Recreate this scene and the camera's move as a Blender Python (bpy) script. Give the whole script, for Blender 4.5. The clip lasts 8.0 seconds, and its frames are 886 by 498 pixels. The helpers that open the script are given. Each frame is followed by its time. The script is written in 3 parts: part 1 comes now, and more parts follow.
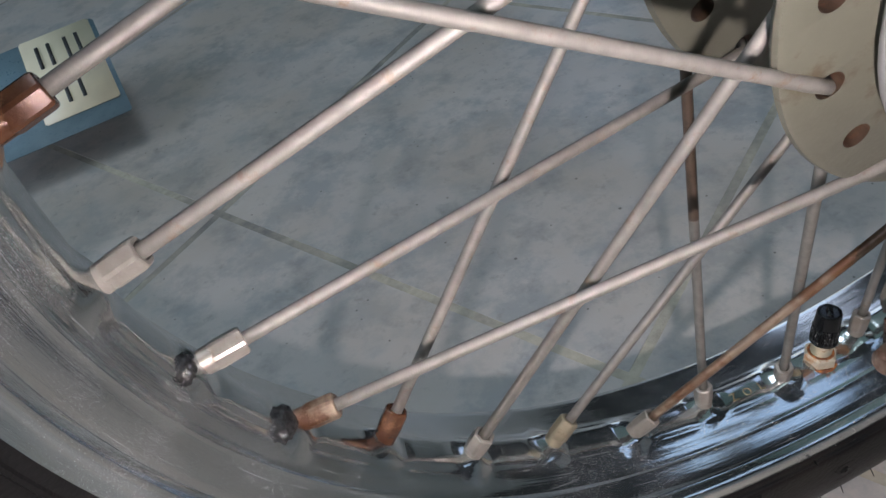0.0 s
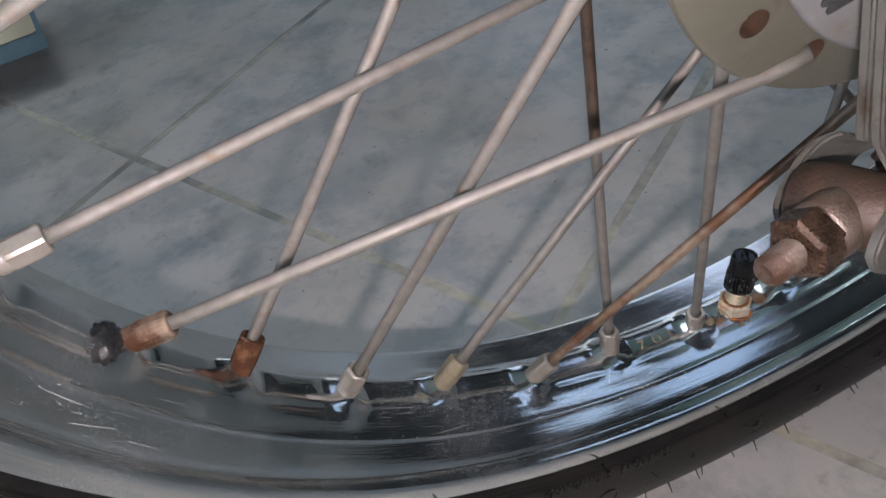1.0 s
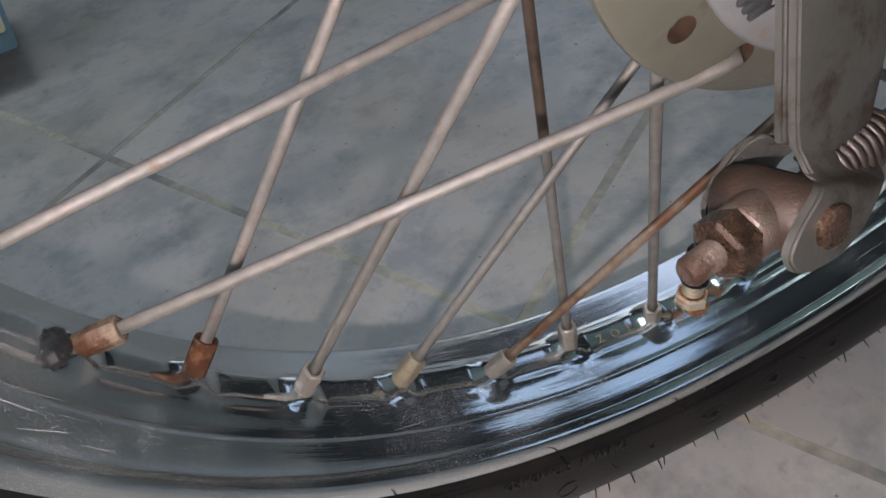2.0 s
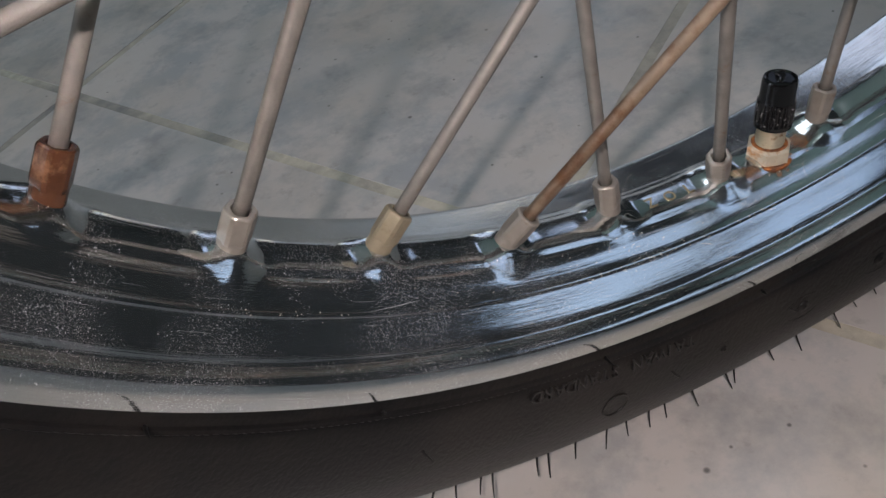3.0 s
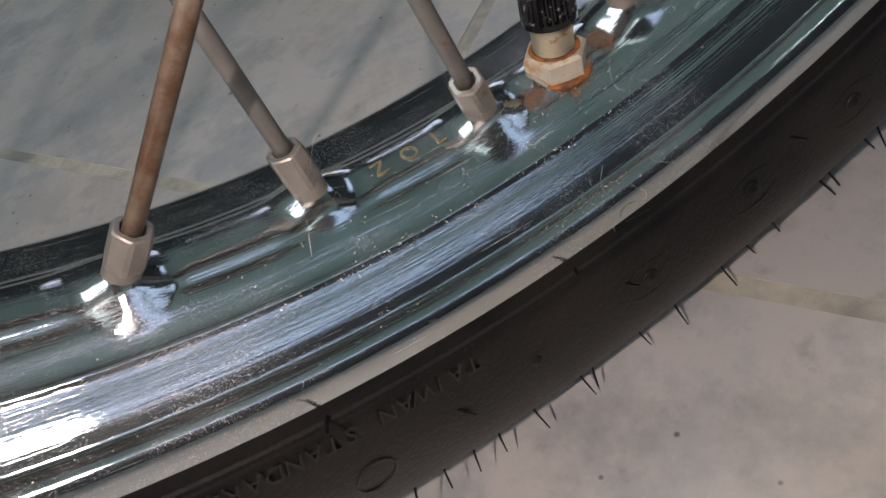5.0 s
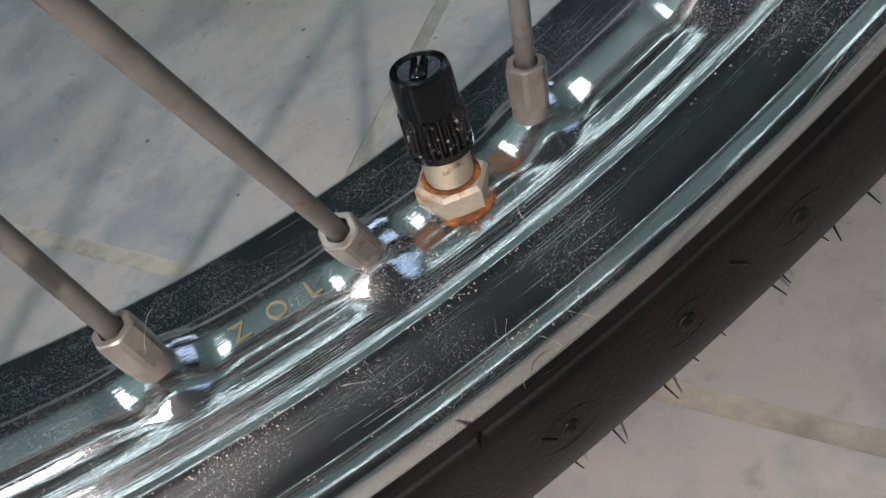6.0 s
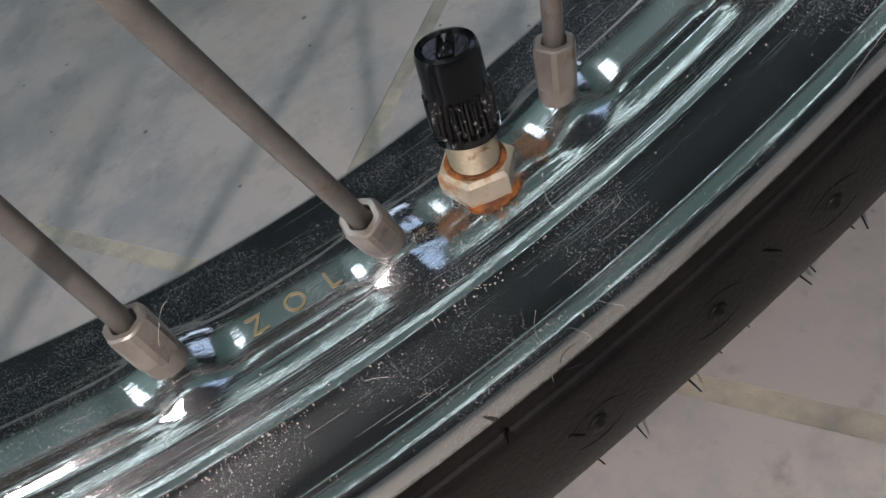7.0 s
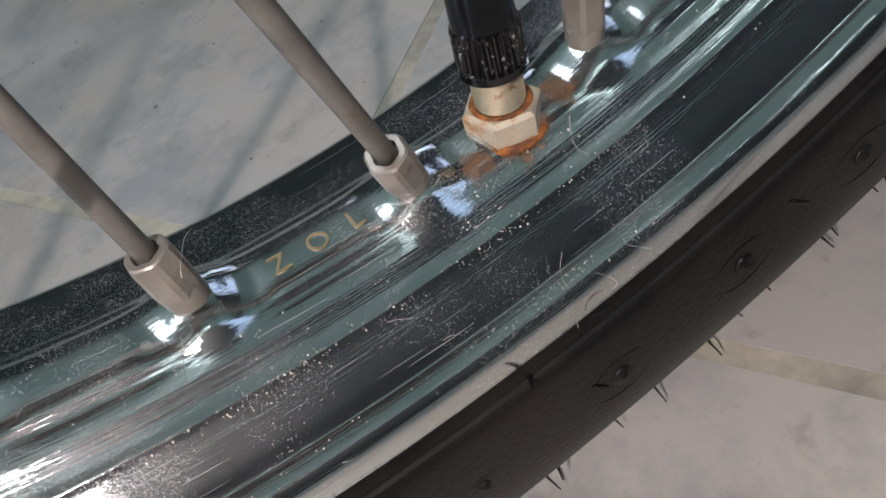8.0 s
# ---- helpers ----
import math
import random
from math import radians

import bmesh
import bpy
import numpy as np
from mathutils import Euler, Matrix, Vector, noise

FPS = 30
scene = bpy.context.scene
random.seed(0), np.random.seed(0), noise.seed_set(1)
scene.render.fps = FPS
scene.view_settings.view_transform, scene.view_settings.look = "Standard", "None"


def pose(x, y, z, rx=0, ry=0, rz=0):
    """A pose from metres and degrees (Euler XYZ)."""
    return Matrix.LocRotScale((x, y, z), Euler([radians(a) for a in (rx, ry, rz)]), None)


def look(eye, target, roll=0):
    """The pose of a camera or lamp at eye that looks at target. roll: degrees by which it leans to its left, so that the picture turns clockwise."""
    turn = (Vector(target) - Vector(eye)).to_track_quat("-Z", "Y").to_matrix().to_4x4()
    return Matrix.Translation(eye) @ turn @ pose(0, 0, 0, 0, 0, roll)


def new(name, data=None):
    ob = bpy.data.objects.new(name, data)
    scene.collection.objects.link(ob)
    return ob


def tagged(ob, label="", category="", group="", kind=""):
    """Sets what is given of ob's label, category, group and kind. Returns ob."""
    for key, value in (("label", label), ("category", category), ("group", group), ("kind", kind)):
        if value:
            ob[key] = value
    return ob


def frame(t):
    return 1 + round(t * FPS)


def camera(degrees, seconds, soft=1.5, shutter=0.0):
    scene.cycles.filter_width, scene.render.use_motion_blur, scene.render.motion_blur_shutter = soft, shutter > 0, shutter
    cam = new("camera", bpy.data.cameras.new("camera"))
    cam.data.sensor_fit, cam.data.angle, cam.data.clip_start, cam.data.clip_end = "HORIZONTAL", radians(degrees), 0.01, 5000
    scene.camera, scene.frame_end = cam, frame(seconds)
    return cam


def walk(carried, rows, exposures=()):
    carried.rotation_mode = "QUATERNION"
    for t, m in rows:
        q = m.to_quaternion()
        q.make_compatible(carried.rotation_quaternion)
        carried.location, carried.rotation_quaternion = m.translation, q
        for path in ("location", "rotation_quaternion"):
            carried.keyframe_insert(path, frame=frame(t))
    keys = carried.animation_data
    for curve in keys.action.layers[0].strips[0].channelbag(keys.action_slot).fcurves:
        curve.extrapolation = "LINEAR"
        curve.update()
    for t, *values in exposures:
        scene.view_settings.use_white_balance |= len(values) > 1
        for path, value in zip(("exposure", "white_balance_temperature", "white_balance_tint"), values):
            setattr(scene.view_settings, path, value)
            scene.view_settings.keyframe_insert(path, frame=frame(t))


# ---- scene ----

# camera: a phone held a hand's width from the wheel
cam = camera(55.81, 8.0)
PATH = [
    (0, -0.16437, -0.13092, 0.34719, 49.279, 12.949, -23.051),
    (0.5, -0.15622, -0.12930, 0.32837, 48.090, 11.138, -23.539),
    (1, -0.14685, -0.13060, 0.31674, 47.364, 9.891, -24.208),
    (1.2, -0.14219, -0.13095, 0.31501, 47.324, 9.509, -24.363),
    (2.3, -0.13734, -0.13689, 0.32036, 46.385, 9.866, -25.686),
    (2.5, -0.13582, -0.13315, 0.30619, 46.232, 10.319, -25.475),
    (3, -0.13469, -0.10995, 0.23988, 46.189, 12.528, -25.996),
    (3.5, -0.09961, -0.09679, 0.19303, 46.095, 14.929, -28.269),
    (4, -0.06592, -0.08885, 0.17663, 45.356, 18.060, -30.319),
    (5.3, -0.06097, -0.07807, 0.17661, 41.404, 19.686, -33.385),
    (5.5, -0.05801, -0.07042, 0.17644, 41.577, 19.343, -34.142),
    (6, -0.02962, -0.06078, 0.17315, 40.155, 19.011, -34.602),
    (6.5, -0.01939, -0.05805, 0.16724, 39.812, 19.315, -34.615),
    (7, -0.03296, -0.05471, 0.16996, 39.580, 18.796, -35.157),
    (7.5, -0.04090, -0.05503, 0.16639, 39.752, 18.481, -35.157),
    (8, -0.04025, -0.05592, 0.16433, 39.728, 18.636, -34.676),
]
EXPOSURES = [(0, 0.15, 6200, 12), (1.2, 0.13, 6250, 15), (2.4, 0.08, 6350, 13), (3.1, 0.12, 6600, 15), (3.5, 0.36, 6750, 15), (4.0, 0.18, 6750, 18), (5.5, 0.32, 6600, 13), (6.0, 0.44, 6450, 12), (6.5, 0.33, 6500, 14), (7.0, 0.22, 6520, 14), (7.5, 0.38, 6530, 14), (8.0, 0.5, 6550, 13)]
walk(cam, [(t, pose(x, y, z, rx, ry, rz)) for t, x, y, z, rx, ry, rz in PATH], EXPOSURES)

# ------------------------------------------------------------------ light
world = bpy.data.worlds.new("sky")
scene.world = world
world.use_nodes = True
wn = world.node_tree
sky = wn.nodes.new("ShaderNodeTexSky")
sky.sky_type, sky.sun_disc = "NISHITA", False
sky.sun_elevation, sky.sun_rotation = radians(50), radians(20)
wn.links.new(sky.outputs[0], wn.nodes["Background"].inputs[0])
wn.nodes["Background"].inputs[1].default_value = 0.12


def area_lamp(name, eye, target, sx, sy, watts, colour):
    data = bpy.data.lights.new(name, "AREA")
    data.shape, data.size, data.size_y, data.energy, data.color = "RECTANGLE", sx, sy, watts, colour
    ob = new(name, data)
    ob.matrix_world = look(eye, target)
    return ob


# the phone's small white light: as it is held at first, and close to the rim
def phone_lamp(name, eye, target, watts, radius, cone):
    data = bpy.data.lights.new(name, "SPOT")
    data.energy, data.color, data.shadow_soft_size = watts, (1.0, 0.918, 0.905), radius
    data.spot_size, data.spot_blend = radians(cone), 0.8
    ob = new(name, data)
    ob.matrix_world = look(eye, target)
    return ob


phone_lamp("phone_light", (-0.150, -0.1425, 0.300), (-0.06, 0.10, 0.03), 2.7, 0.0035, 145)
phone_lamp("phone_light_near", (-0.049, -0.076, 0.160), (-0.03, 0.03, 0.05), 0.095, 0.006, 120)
# daylight in unseen openings: windows and a north door, from bluish reflections in the rim
area_lamp("east_window_daylight", (2.69, -2.20, 1.62), (0.0, -2.20, 1.62), 0.86, 1.40, 2.2, (0.66, 0.82, 1.0))
area_lamp("south_window_daylight", (2.10, -2.69, 1.93), (2.10, 0.0, 1.93), 0.96, 1.40, 2.5, (0.60, 0.77, 1.0))
area_lamp("high_window_daylight", (2.69, 1.95, 2.30), (0.0, 1.95, 2.30), 1.3, 0.76, 1.2, (0.60, 0.77, 1.0))
area_lamp("north_door_daylight", (1.35, 2.69, 1.0), (1.35, 0.0, 1.0), 0.40, 1.9, 0.9, (0.68, 0.80, 1.0))
# broad fill from the west, added to soften shadows; its doorway is made up
area_lamp("west_fill", (-2.69, 0.15, 1.2), (0.0, 0.15, 0.9), 2.1, 2.1, 38, (0.77, 0.875, 1.0))
# overhead fill, added to lift the shadows on the floor; no roof light is known
area_lamp("roof_fill", (-0.15, 0.75, 2.80), (-0.15, 0.75, 0.0), 0.9, 0.9, 11.5, (0.79, 0.92, 1.0))
# a made-up tube under the ceiling, added for bright lines in the chrome
area_lamp("added_tube_glow", (0.45, -2.05, 2.690), (0.45, -2.05, 0.0), 1.15, 0.13, 1.8, (0.78, 0.97, 1.0))

# -------------------------------------------------------------- materials


def material(name, base, rough=0.5, metal=0.0, spread=0.15, scale=40.0, bump=0.0, fine=400.0, second=None, amount=0.5, mix_scale=12.0, rough_spread=0.1, spec=0.5):
    """Principled surface with variation at two scales, a second colour in patches and fine relief."""
    m = bpy.data.materials.new(name)
    m.use_nodes = True
    nt = m.node_tree
    p = nt.nodes["Principled BSDF"]
    tc = nt.nodes.new("ShaderNodeTexCoord")
    n1 = nt.nodes.new("ShaderNodeTexNoise")
    n1.inputs["Scale"].default_value, n1.inputs["Detail"].default_value = scale, 8
    n2 = nt.nodes.new("ShaderNodeTexNoise")
    n2.inputs["Scale"].default_value, n2.inputs["Detail"].default_value = fine, 5
    nt.links.new(tc.outputs["Object"], n1.inputs["Vector"])
    nt.links.new(tc.outputs["Object"], n2.inputs["Vector"])
    ramp = nt.nodes.new("ShaderNodeValToRGB")
    lo = [max(0.0, c * (1 - spread)) for c in base]
    hi = [min(1.0, c * (1 + spread)) for c in base]
    ramp.color_ramp.elements[0].color, ramp.color_ramp.elements[1].color = (*lo, 1), (*hi, 1)
    ramp.color_ramp.elements[0].position, ramp.color_ramp.elements[1].position = 0.3, 0.7
    nt.links.new(n1.outputs[0], ramp.inputs[0])
    colour = ramp.outputs[0]
    if second:
        n3 = nt.nodes.new("ShaderNodeTexNoise")
        n3.inputs["Scale"].default_value, n3.inputs["Detail"].default_value, n3.inputs["Roughness"].default_value = mix_scale, 10, 0.7
        nt.links.new(tc.outputs["Object"], n3.inputs["Vector"])
        r3 = nt.nodes.new("ShaderNodeValToRGB")
        r3.color_ramp.elements[0].position, r3.color_ramp.elements[1].position = 0.62 - 0.35 * amount, 0.72 - 0.3 * amount
        nt.links.new(n3.outputs[0], r3.inputs[0])
        mix = nt.nodes.new("ShaderNodeMix")
        mix.data_type = "RGBA"
        nt.links.new(r3.outputs[0], mix.inputs["Factor"])
        nt.links.new(colour, mix.inputs[6])
        mix.inputs[7].default_value = (*second, 1)
        colour = mix.outputs[2]
    nt.links.new(colour, p.inputs["Base Color"])
    mr = nt.nodes.new("ShaderNodeMapRange")
    mr.inputs["To Min"].default_value, mr.inputs["To Max"].default_value = max(0.02, rough - rough_spread), min(1.0, rough + rough_spread)
    nt.links.new(n2.outputs[0], mr.inputs["Value"])
    nt.links.new(mr.outputs[0], p.inputs["Roughness"])
    p.inputs["Metallic"].default_value = metal
    p.inputs["Specular IOR Level"].default_value = spec
    if bump:
        b = nt.nodes.new("ShaderNodeBump")
        b.inputs["Strength"].default_value, b.inputs["Distance"].default_value = bump, 0.0006
        nt.links.new(n2.outputs[0], b.inputs["Height"])
        nt.links.new(b.outputs[0], p.inputs["Normal"])
    return m




def chrome_material(stains):
    """Chrome plate with fine scratches running round the rim, dust specks and rust stains at given places."""
    m = bpy.data.materials.new("chrome")
    m.use_nodes = True
    nt = m.node_tree
    p, out = nt.nodes["Principled BSDF"], nt.nodes["Material Output"]

    def calc(op, a, b=None, clamp=False):
        n = nt.nodes.new("ShaderNodeMath")
        n.operation, n.use_clamp = op, clamp
        for slot, v in enumerate((a, b)):
            if v is None:
                continue
            if isinstance(v, (int, float)):
                n.inputs[slot].default_value = v
            else:
                nt.links.new(v, n.inputs[slot])
        return n.outputs[0]

    tc = nt.nodes.new("ShaderNodeTexCoord")
    sep = nt.nodes.new("ShaderNodeSeparateXYZ")
    nt.links.new(tc.outputs["Object"], sep.inputs[0])
    theta = calc("ARCTAN2", sep.outputs[2], sep.outputs[0])
    rad = calc("SQRT", calc("ADD", calc("MULTIPLY", sep.outputs[0], sep.outputs[0]), calc("MULTIPLY", sep.outputs[2], sep.outputs[2])))
    along = calc("MULTIPLY", theta, 0.2)
    comb = nt.nodes.new("ShaderNodeCombineXYZ")
    nt.links.new(calc("MULTIPLY", along, 0.02), comb.inputs[0])
    nt.links.new(sep.outputs[1], comb.inputs[1])
    nt.links.new(rad, comb.inputs[2])
    streak = nt.nodes.new("ShaderNodeTexNoise")
    streak.inputs["Scale"].default_value, streak.inputs["Detail"].default_value = 2600, 4
    nt.links.new(comb.outputs[0], streak.inputs["Vector"])
    flow = nt.nodes.new("ShaderNodeTexNoise")
    flow.inputs["Scale"].default_value, flow.inputs["Detail"].default_value = 55, 6
    nt.links.new(tc.outputs["Object"], flow.inputs["Vector"])
    # roughness: polished, with hazy patches
    haze = nt.nodes.new("ShaderNodeMapRange")
    haze.inputs["From Min"].default_value, haze.inputs["From Max"].default_value = 0.35, 0.75
    haze.inputs["To Min"].default_value, haze.inputs["To Max"].default_value = 0.03, 0.11
    nt.links.new(flow.outputs[0], haze.inputs["Value"])
    nt.links.new(haze.outputs[0], p.inputs["Roughness"])
    # rolling marks, millimetres wide, that run round the rim
    rolled = nt.nodes.new("ShaderNodeTexNoise")
    rolled.inputs["Scale"].default_value, rolled.inputs["Detail"].default_value = 430, 3
    nt.links.new(comb.outputs[0], rolled.inputs["Vector"])
    bump0 = nt.nodes.new("ShaderNodeBump")
    bump0.inputs["Strength"].default_value, bump0.inputs["Distance"].default_value = 0.55, 0.0001
    nt.links.new(rolled.outputs[0], bump0.inputs["Height"])
    bump = nt.nodes.new("ShaderNodeBump")
    bump.inputs["Strength"].default_value, bump.inputs["Distance"].default_value = 0.6, 0.00005
    nt.links.new(streak.outputs[0], bump.inputs["Height"])
    nt.links.new(bump0.outputs[0], bump.inputs["Normal"])
    nt.links.new(bump.outputs[0], p.inputs["Normal"])
    p.inputs["Metallic"].default_value = 1.0
    p.inputs["Base Color"].default_value = (0.57, 0.595, 0.59, 1)
    # dust: specks of several sizes, in drifts
    def specks(scale, size, share):
        v = nt.nodes.new("ShaderNodeTexVoronoi")
        v.inputs["Scale"].default_value = scale
        nt.links.new(tc.outputs["Object"], v.inputs["Vector"])
        sc = nt.nodes.new("ShaderNodeSeparateColor")
        nt.links.new(v.outputs["Color"], sc.inputs[0])
        near = calc("MULTIPLY", calc("LESS_THAN", v.outputs["Distance"], calc("MULTIPLY", sc.outputs[0], size)), sc.outputs[2])
        drift = calc("MULTIPLY", calc("SUBTRACT", flow.outputs[0], 0.42), share * 5.0, True)
        return calc("MULTIPLY", near, calc("LESS_THAN", sc.outputs[1], drift))

    # hairline scratches slanting across the plating
    def scratches(scale, slant, share):
        c = nt.nodes.new("ShaderNodeCombineXYZ")
        nt.links.new(calc("MULTIPLY", along, 0.007 * scale), c.inputs[0])
        nt.links.new(calc("ADD", calc("MULTIPLY", sep.outputs[1], scale), calc("MULTIPLY", along, slant * scale)), c.inputs[1])
        v = nt.nodes.new("ShaderNodeTexVoronoi")
        v.inputs["Scale"].default_value = 1.0
        nt.links.new(c.outputs[0], v.inputs["Vector"])
        sc = nt.nodes.new("ShaderNodeSeparateColor")
        nt.links.new(v.outputs["Color"], sc.inputs[0])
        return calc("MULTIPLY", calc("LESS_THAN", v.outputs["Distance"], 0.13), calc("MULTIPLY", calc("LESS_THAN", sc.outputs[1], share), sc.outputs[2]))

    lines = calc("MAXIMUM", scratches(2800, 0.015, 0.34), calc("MAXIMUM", scratches(2400, -0.12, 0.02), calc("MAXIMUM", scratches(1900, 0.22, 0.012), scratches(5200, 0.004, 0.4))))
    mask = calc("MAXIMUM", calc("MAXIMUM", specks(4800, 0.42, 1.1), specks(2800, 0.26, 0.35)), specks(1500, 0.18, 0.06))
    mask = calc("MAXIMUM", calc("MAXIMUM", mask, calc("MULTIPLY", lines, 0.5)), calc("MULTIPLY", flow.outputs[0], 0.015))
    dust = nt.nodes.new("ShaderNodeBsdfPrincipled")
    dust.inputs["Base Color"].default_value, dust.inputs["Roughness"].default_value = (0.70, 0.69, 0.68, 1), 0.45
    mix = nt.nodes.new("ShaderNodeMixShader")
    # worn plating scatters part of the light in a wide sheen
    sheen = nt.nodes.new("ShaderNodeBsdfPrincipled")
    sheen.inputs["Base Color"].default_value, sheen.inputs["Metallic"].default_value, sheen.inputs["Roughness"].default_value = (0.62, 0.60, 0.60, 1), 1.0, 0.30
    grain = nt.nodes.new("ShaderNodeTexNoise")
    grain.inputs["Scale"].default_value, grain.inputs["Detail"].default_value = 5200, 2
    nt.links.new(tc.outputs["Object"], grain.inputs["Vector"])
    pits = nt.nodes.new("ShaderNodeBump")
    pits.inputs["Strength"].default_value, pits.inputs["Distance"].default_value = 0.8, 0.00004
    nt.links.new(grain.outputs[0], pits.inputs["Height"])
    nt.links.new(bump.outputs[0], pits.inputs["Normal"])
    nt.links.new(pits.outputs[0], sheen.inputs["Normal"])
    worn = nt.nodes.new("ShaderNodeMixShader")
    nt.links.new(calc("ADD", 0.10, calc("MULTIPLY", calc("SUBTRACT", flow.outputs[0], 0.4), 0.4, True)), worn.inputs[0])
    nt.links.new(p.outputs[0], worn.inputs[1])
    nt.links.new(sheen.outputs[0], worn.inputs[2])
    nt.links.new(calc("MULTIPLY", mask, 0.8), mix.inputs[0])
    nt.links.new(worn.outputs[0], mix.inputs[1])
    nt.links.new(dust.outputs[0], mix.inputs[2])
    shader = mix.outputs[0]
    # rust stains with ragged edges
    ragged = nt.nodes.new("ShaderNodeTexNoise")
    ragged.inputs["Scale"].default_value, ragged.inputs["Detail"].default_value, ragged.inputs["Roughness"].default_value = 420, 9, 0.72
    nt.links.new(tc.outputs["Object"], ragged.inputs["Vector"])
    total = None
    for place, radius in stains:
        d = nt.nodes.new("ShaderNodeVectorMath")
        d.operation = "DISTANCE"
        nt.links.new(tc.outputs["Object"], d.inputs[0])
        d.inputs[1].default_value = place
        f = calc("SUBTRACT", 1.0, calc("DIVIDE", d.outputs["Value"], radius), True)
        total = f if total is None else calc("MAXIMUM", total, f)
    amount = calc("MULTIPLY", calc("SUBTRACT", calc("ADD", total, calc("MULTIPLY", ragged.outputs[0], 1.1)), 0.92), 4.0, True)
    amount = calc("MULTIPLY", calc("MULTIPLY", amount, 0.62), calc("GREATER_THAN", total, 0.001))
    rust = nt.nodes.new("ShaderNodeBsdfPrincipled")
    rr = nt.nodes.new("ShaderNodeValToRGB")
    rr.color_ramp.elements[0].color, rr.color_ramp.elements[1].color = (0.04, 0.014, 0.004, 1), (0.20, 0.080, 0.018, 1)
    rr.color_ramp.elements[0].position, rr.color_ramp.elements[1].position = 0.35, 0.65
    nt.links.new(ragged.outputs[0], rr.inputs[0])
    nt.links.new(rr.outputs[0], rust.inputs["Base Color"])
    rust.inputs["Roughness"].default_value = 0.7
    mix2 = nt.nodes.new("ShaderNodeMixShader")
    nt.links.new(amount, mix2.inputs[0])
    nt.links.new(shader, mix2.inputs[1])
    nt.links.new(rust.outputs[0], mix2.inputs[2])
    nt.links.new(mix2.outputs[0], out.inputs[0])
    return m


ZINC = material("dull_zinc", (0.190, 0.172, 0.151), 0.56, 0.42, 0.16, 260, 0.14, 1500, (0.17, 0.115, 0.075), 0.12, 150)
NUT_CREAM = material("creamy_zinc", (0.56, 0.49, 0.37), 0.38, 0.4, 0.12, 200, 0.2, 1200, (0.42, 0.19, 0.06), 0.34, 130)
NIPPLE_BROWN = material("browned_nipple", (0.25, 0.185, 0.13), 0.42, 0.3, 0.2, 200, 0.12, 1500, (0.070, 0.027, 0.011), 0.55, 100)
NIPPLE = material("dull_nipple", (0.33, 0.29, 0.25), 0.36, 0.6, 0.15, 200, 0.12, 1500, (0.20, 0.12, 0.07), 0.1, 160)
NIPPLE_TAN = material("tan_nipple", (0.26, 0.215, 0.145), 0.38, 0.4, 0.15, 200, 0.12, 1500, (0.13, 0.07, 0.03), 0.2, 160)
NIPPLE_RUST = material("rusty_nipple", (0.078, 0.030, 0.014), 0.22, 0.3, 0.35, 200, 0.12, 1500, (0.19, 0.095, 0.05), 0.25, 140)
SPOKE_RUST = material("rust_streaked_spoke", (0.20, 0.145, 0.10), 0.45, 0.3, 0.15, 200, 0.12, 1500, (0.095, 0.042, 0.018), 0.6, 45)
SPOKE_DARK = material("dark_brown_spoke", (0.075, 0.050, 0.034), 0.5, 0.3, 0.2, 200, 0.12, 1500, (0.03, 0.016, 0.01), 0.3, 80)
ZINC_BROWN = material("browned_zinc", (0.105, 0.078, 0.060), 0.42, 0.45, 0.25, 300, 0.35, 1500, (0.050, 0.024, 0.014), 0.45, 130)
COPPERY = material("coppery_nut", (0.105, 0.060, 0.038), 0.28, 0.7, 0.3, 260, 0.2, 1500, (0.040, 0.024, 0.016), 0.45, 150)
KNUCKLE = material("brown_grimy_steel", (0.042, 0.024, 0.015), 0.55, 0.35, 0.3, 220, 0.35, 1200, (0.030, 0.019, 0.014), 0.4, 120)
SPRING_STEEL = material("dark_spring_steel", (0.050, 0.041, 0.034), 0.4, 0.5, 0.25, 260, 0.2, 1500, (0.030, 0.018, 0.012), 0.4, 150)
ORANGE = material("orange_rust", (0.28, 0.092, 0.018), 0.8, 0.0, 0.5, 500, 0.8, 1800, (0.12, 0.045, 0.02), 0.4, 350)
RUST = material("rust", (0.13, 0.055, 0.026), 0.8, 0.25, 0.4, 400, 0.6, 2000, (0.10, 0.04, 0.025), 0.5, 250)
BRASS_STEM = material("dirty_brass", (0.64, 0.55, 0.40), 0.4, 0.8, 0.15, 300, 0.2, 1500, (0.35, 0.2, 0.1), 0.2, 300)
RUBBER = material("tyre_rubber", (0.0034, 0.0029, 0.0028), 0.42, 0.0, 0.25, 40, 0.3, 900, (0.0105, 0.0084, 0.007), 0.45, 14, spec=0.3)
# tyre rubber in a lighter colour, for the light caught by the letters
RUBBER_LIT = material("lit_rubber", (0.013, 0.011, 0.010), 0.36, 0.0, 0.25, 200, 0.2, 900)
PLASTIC = material("black_plastic", (0.004, 0.0038, 0.004), 0.16, 0.0, 0.1, 200, 0.1, 1500)
GLINTED = material("glinted_plastic", (0.005, 0.0048, 0.005), 0.22, 0.0, 0.1, 200, 0.1, 1500, (0.45, 0.43, 0.42), 0.12, 700)
COPPER = material("bare_coppery_steel", (0.075, 0.046, 0.030), 0.42, 0.45, 0.3, 300, 0.2, 1200, (0.10, 0.05, 0.03), 0.3, 250)
HUB_PAINT = material("hub_paint", (0.118, 0.110, 0.082), 0.38, 0.25, 0.10, 60, 0.08, 900, (0.085, 0.066, 0.042), 0.2, 60)
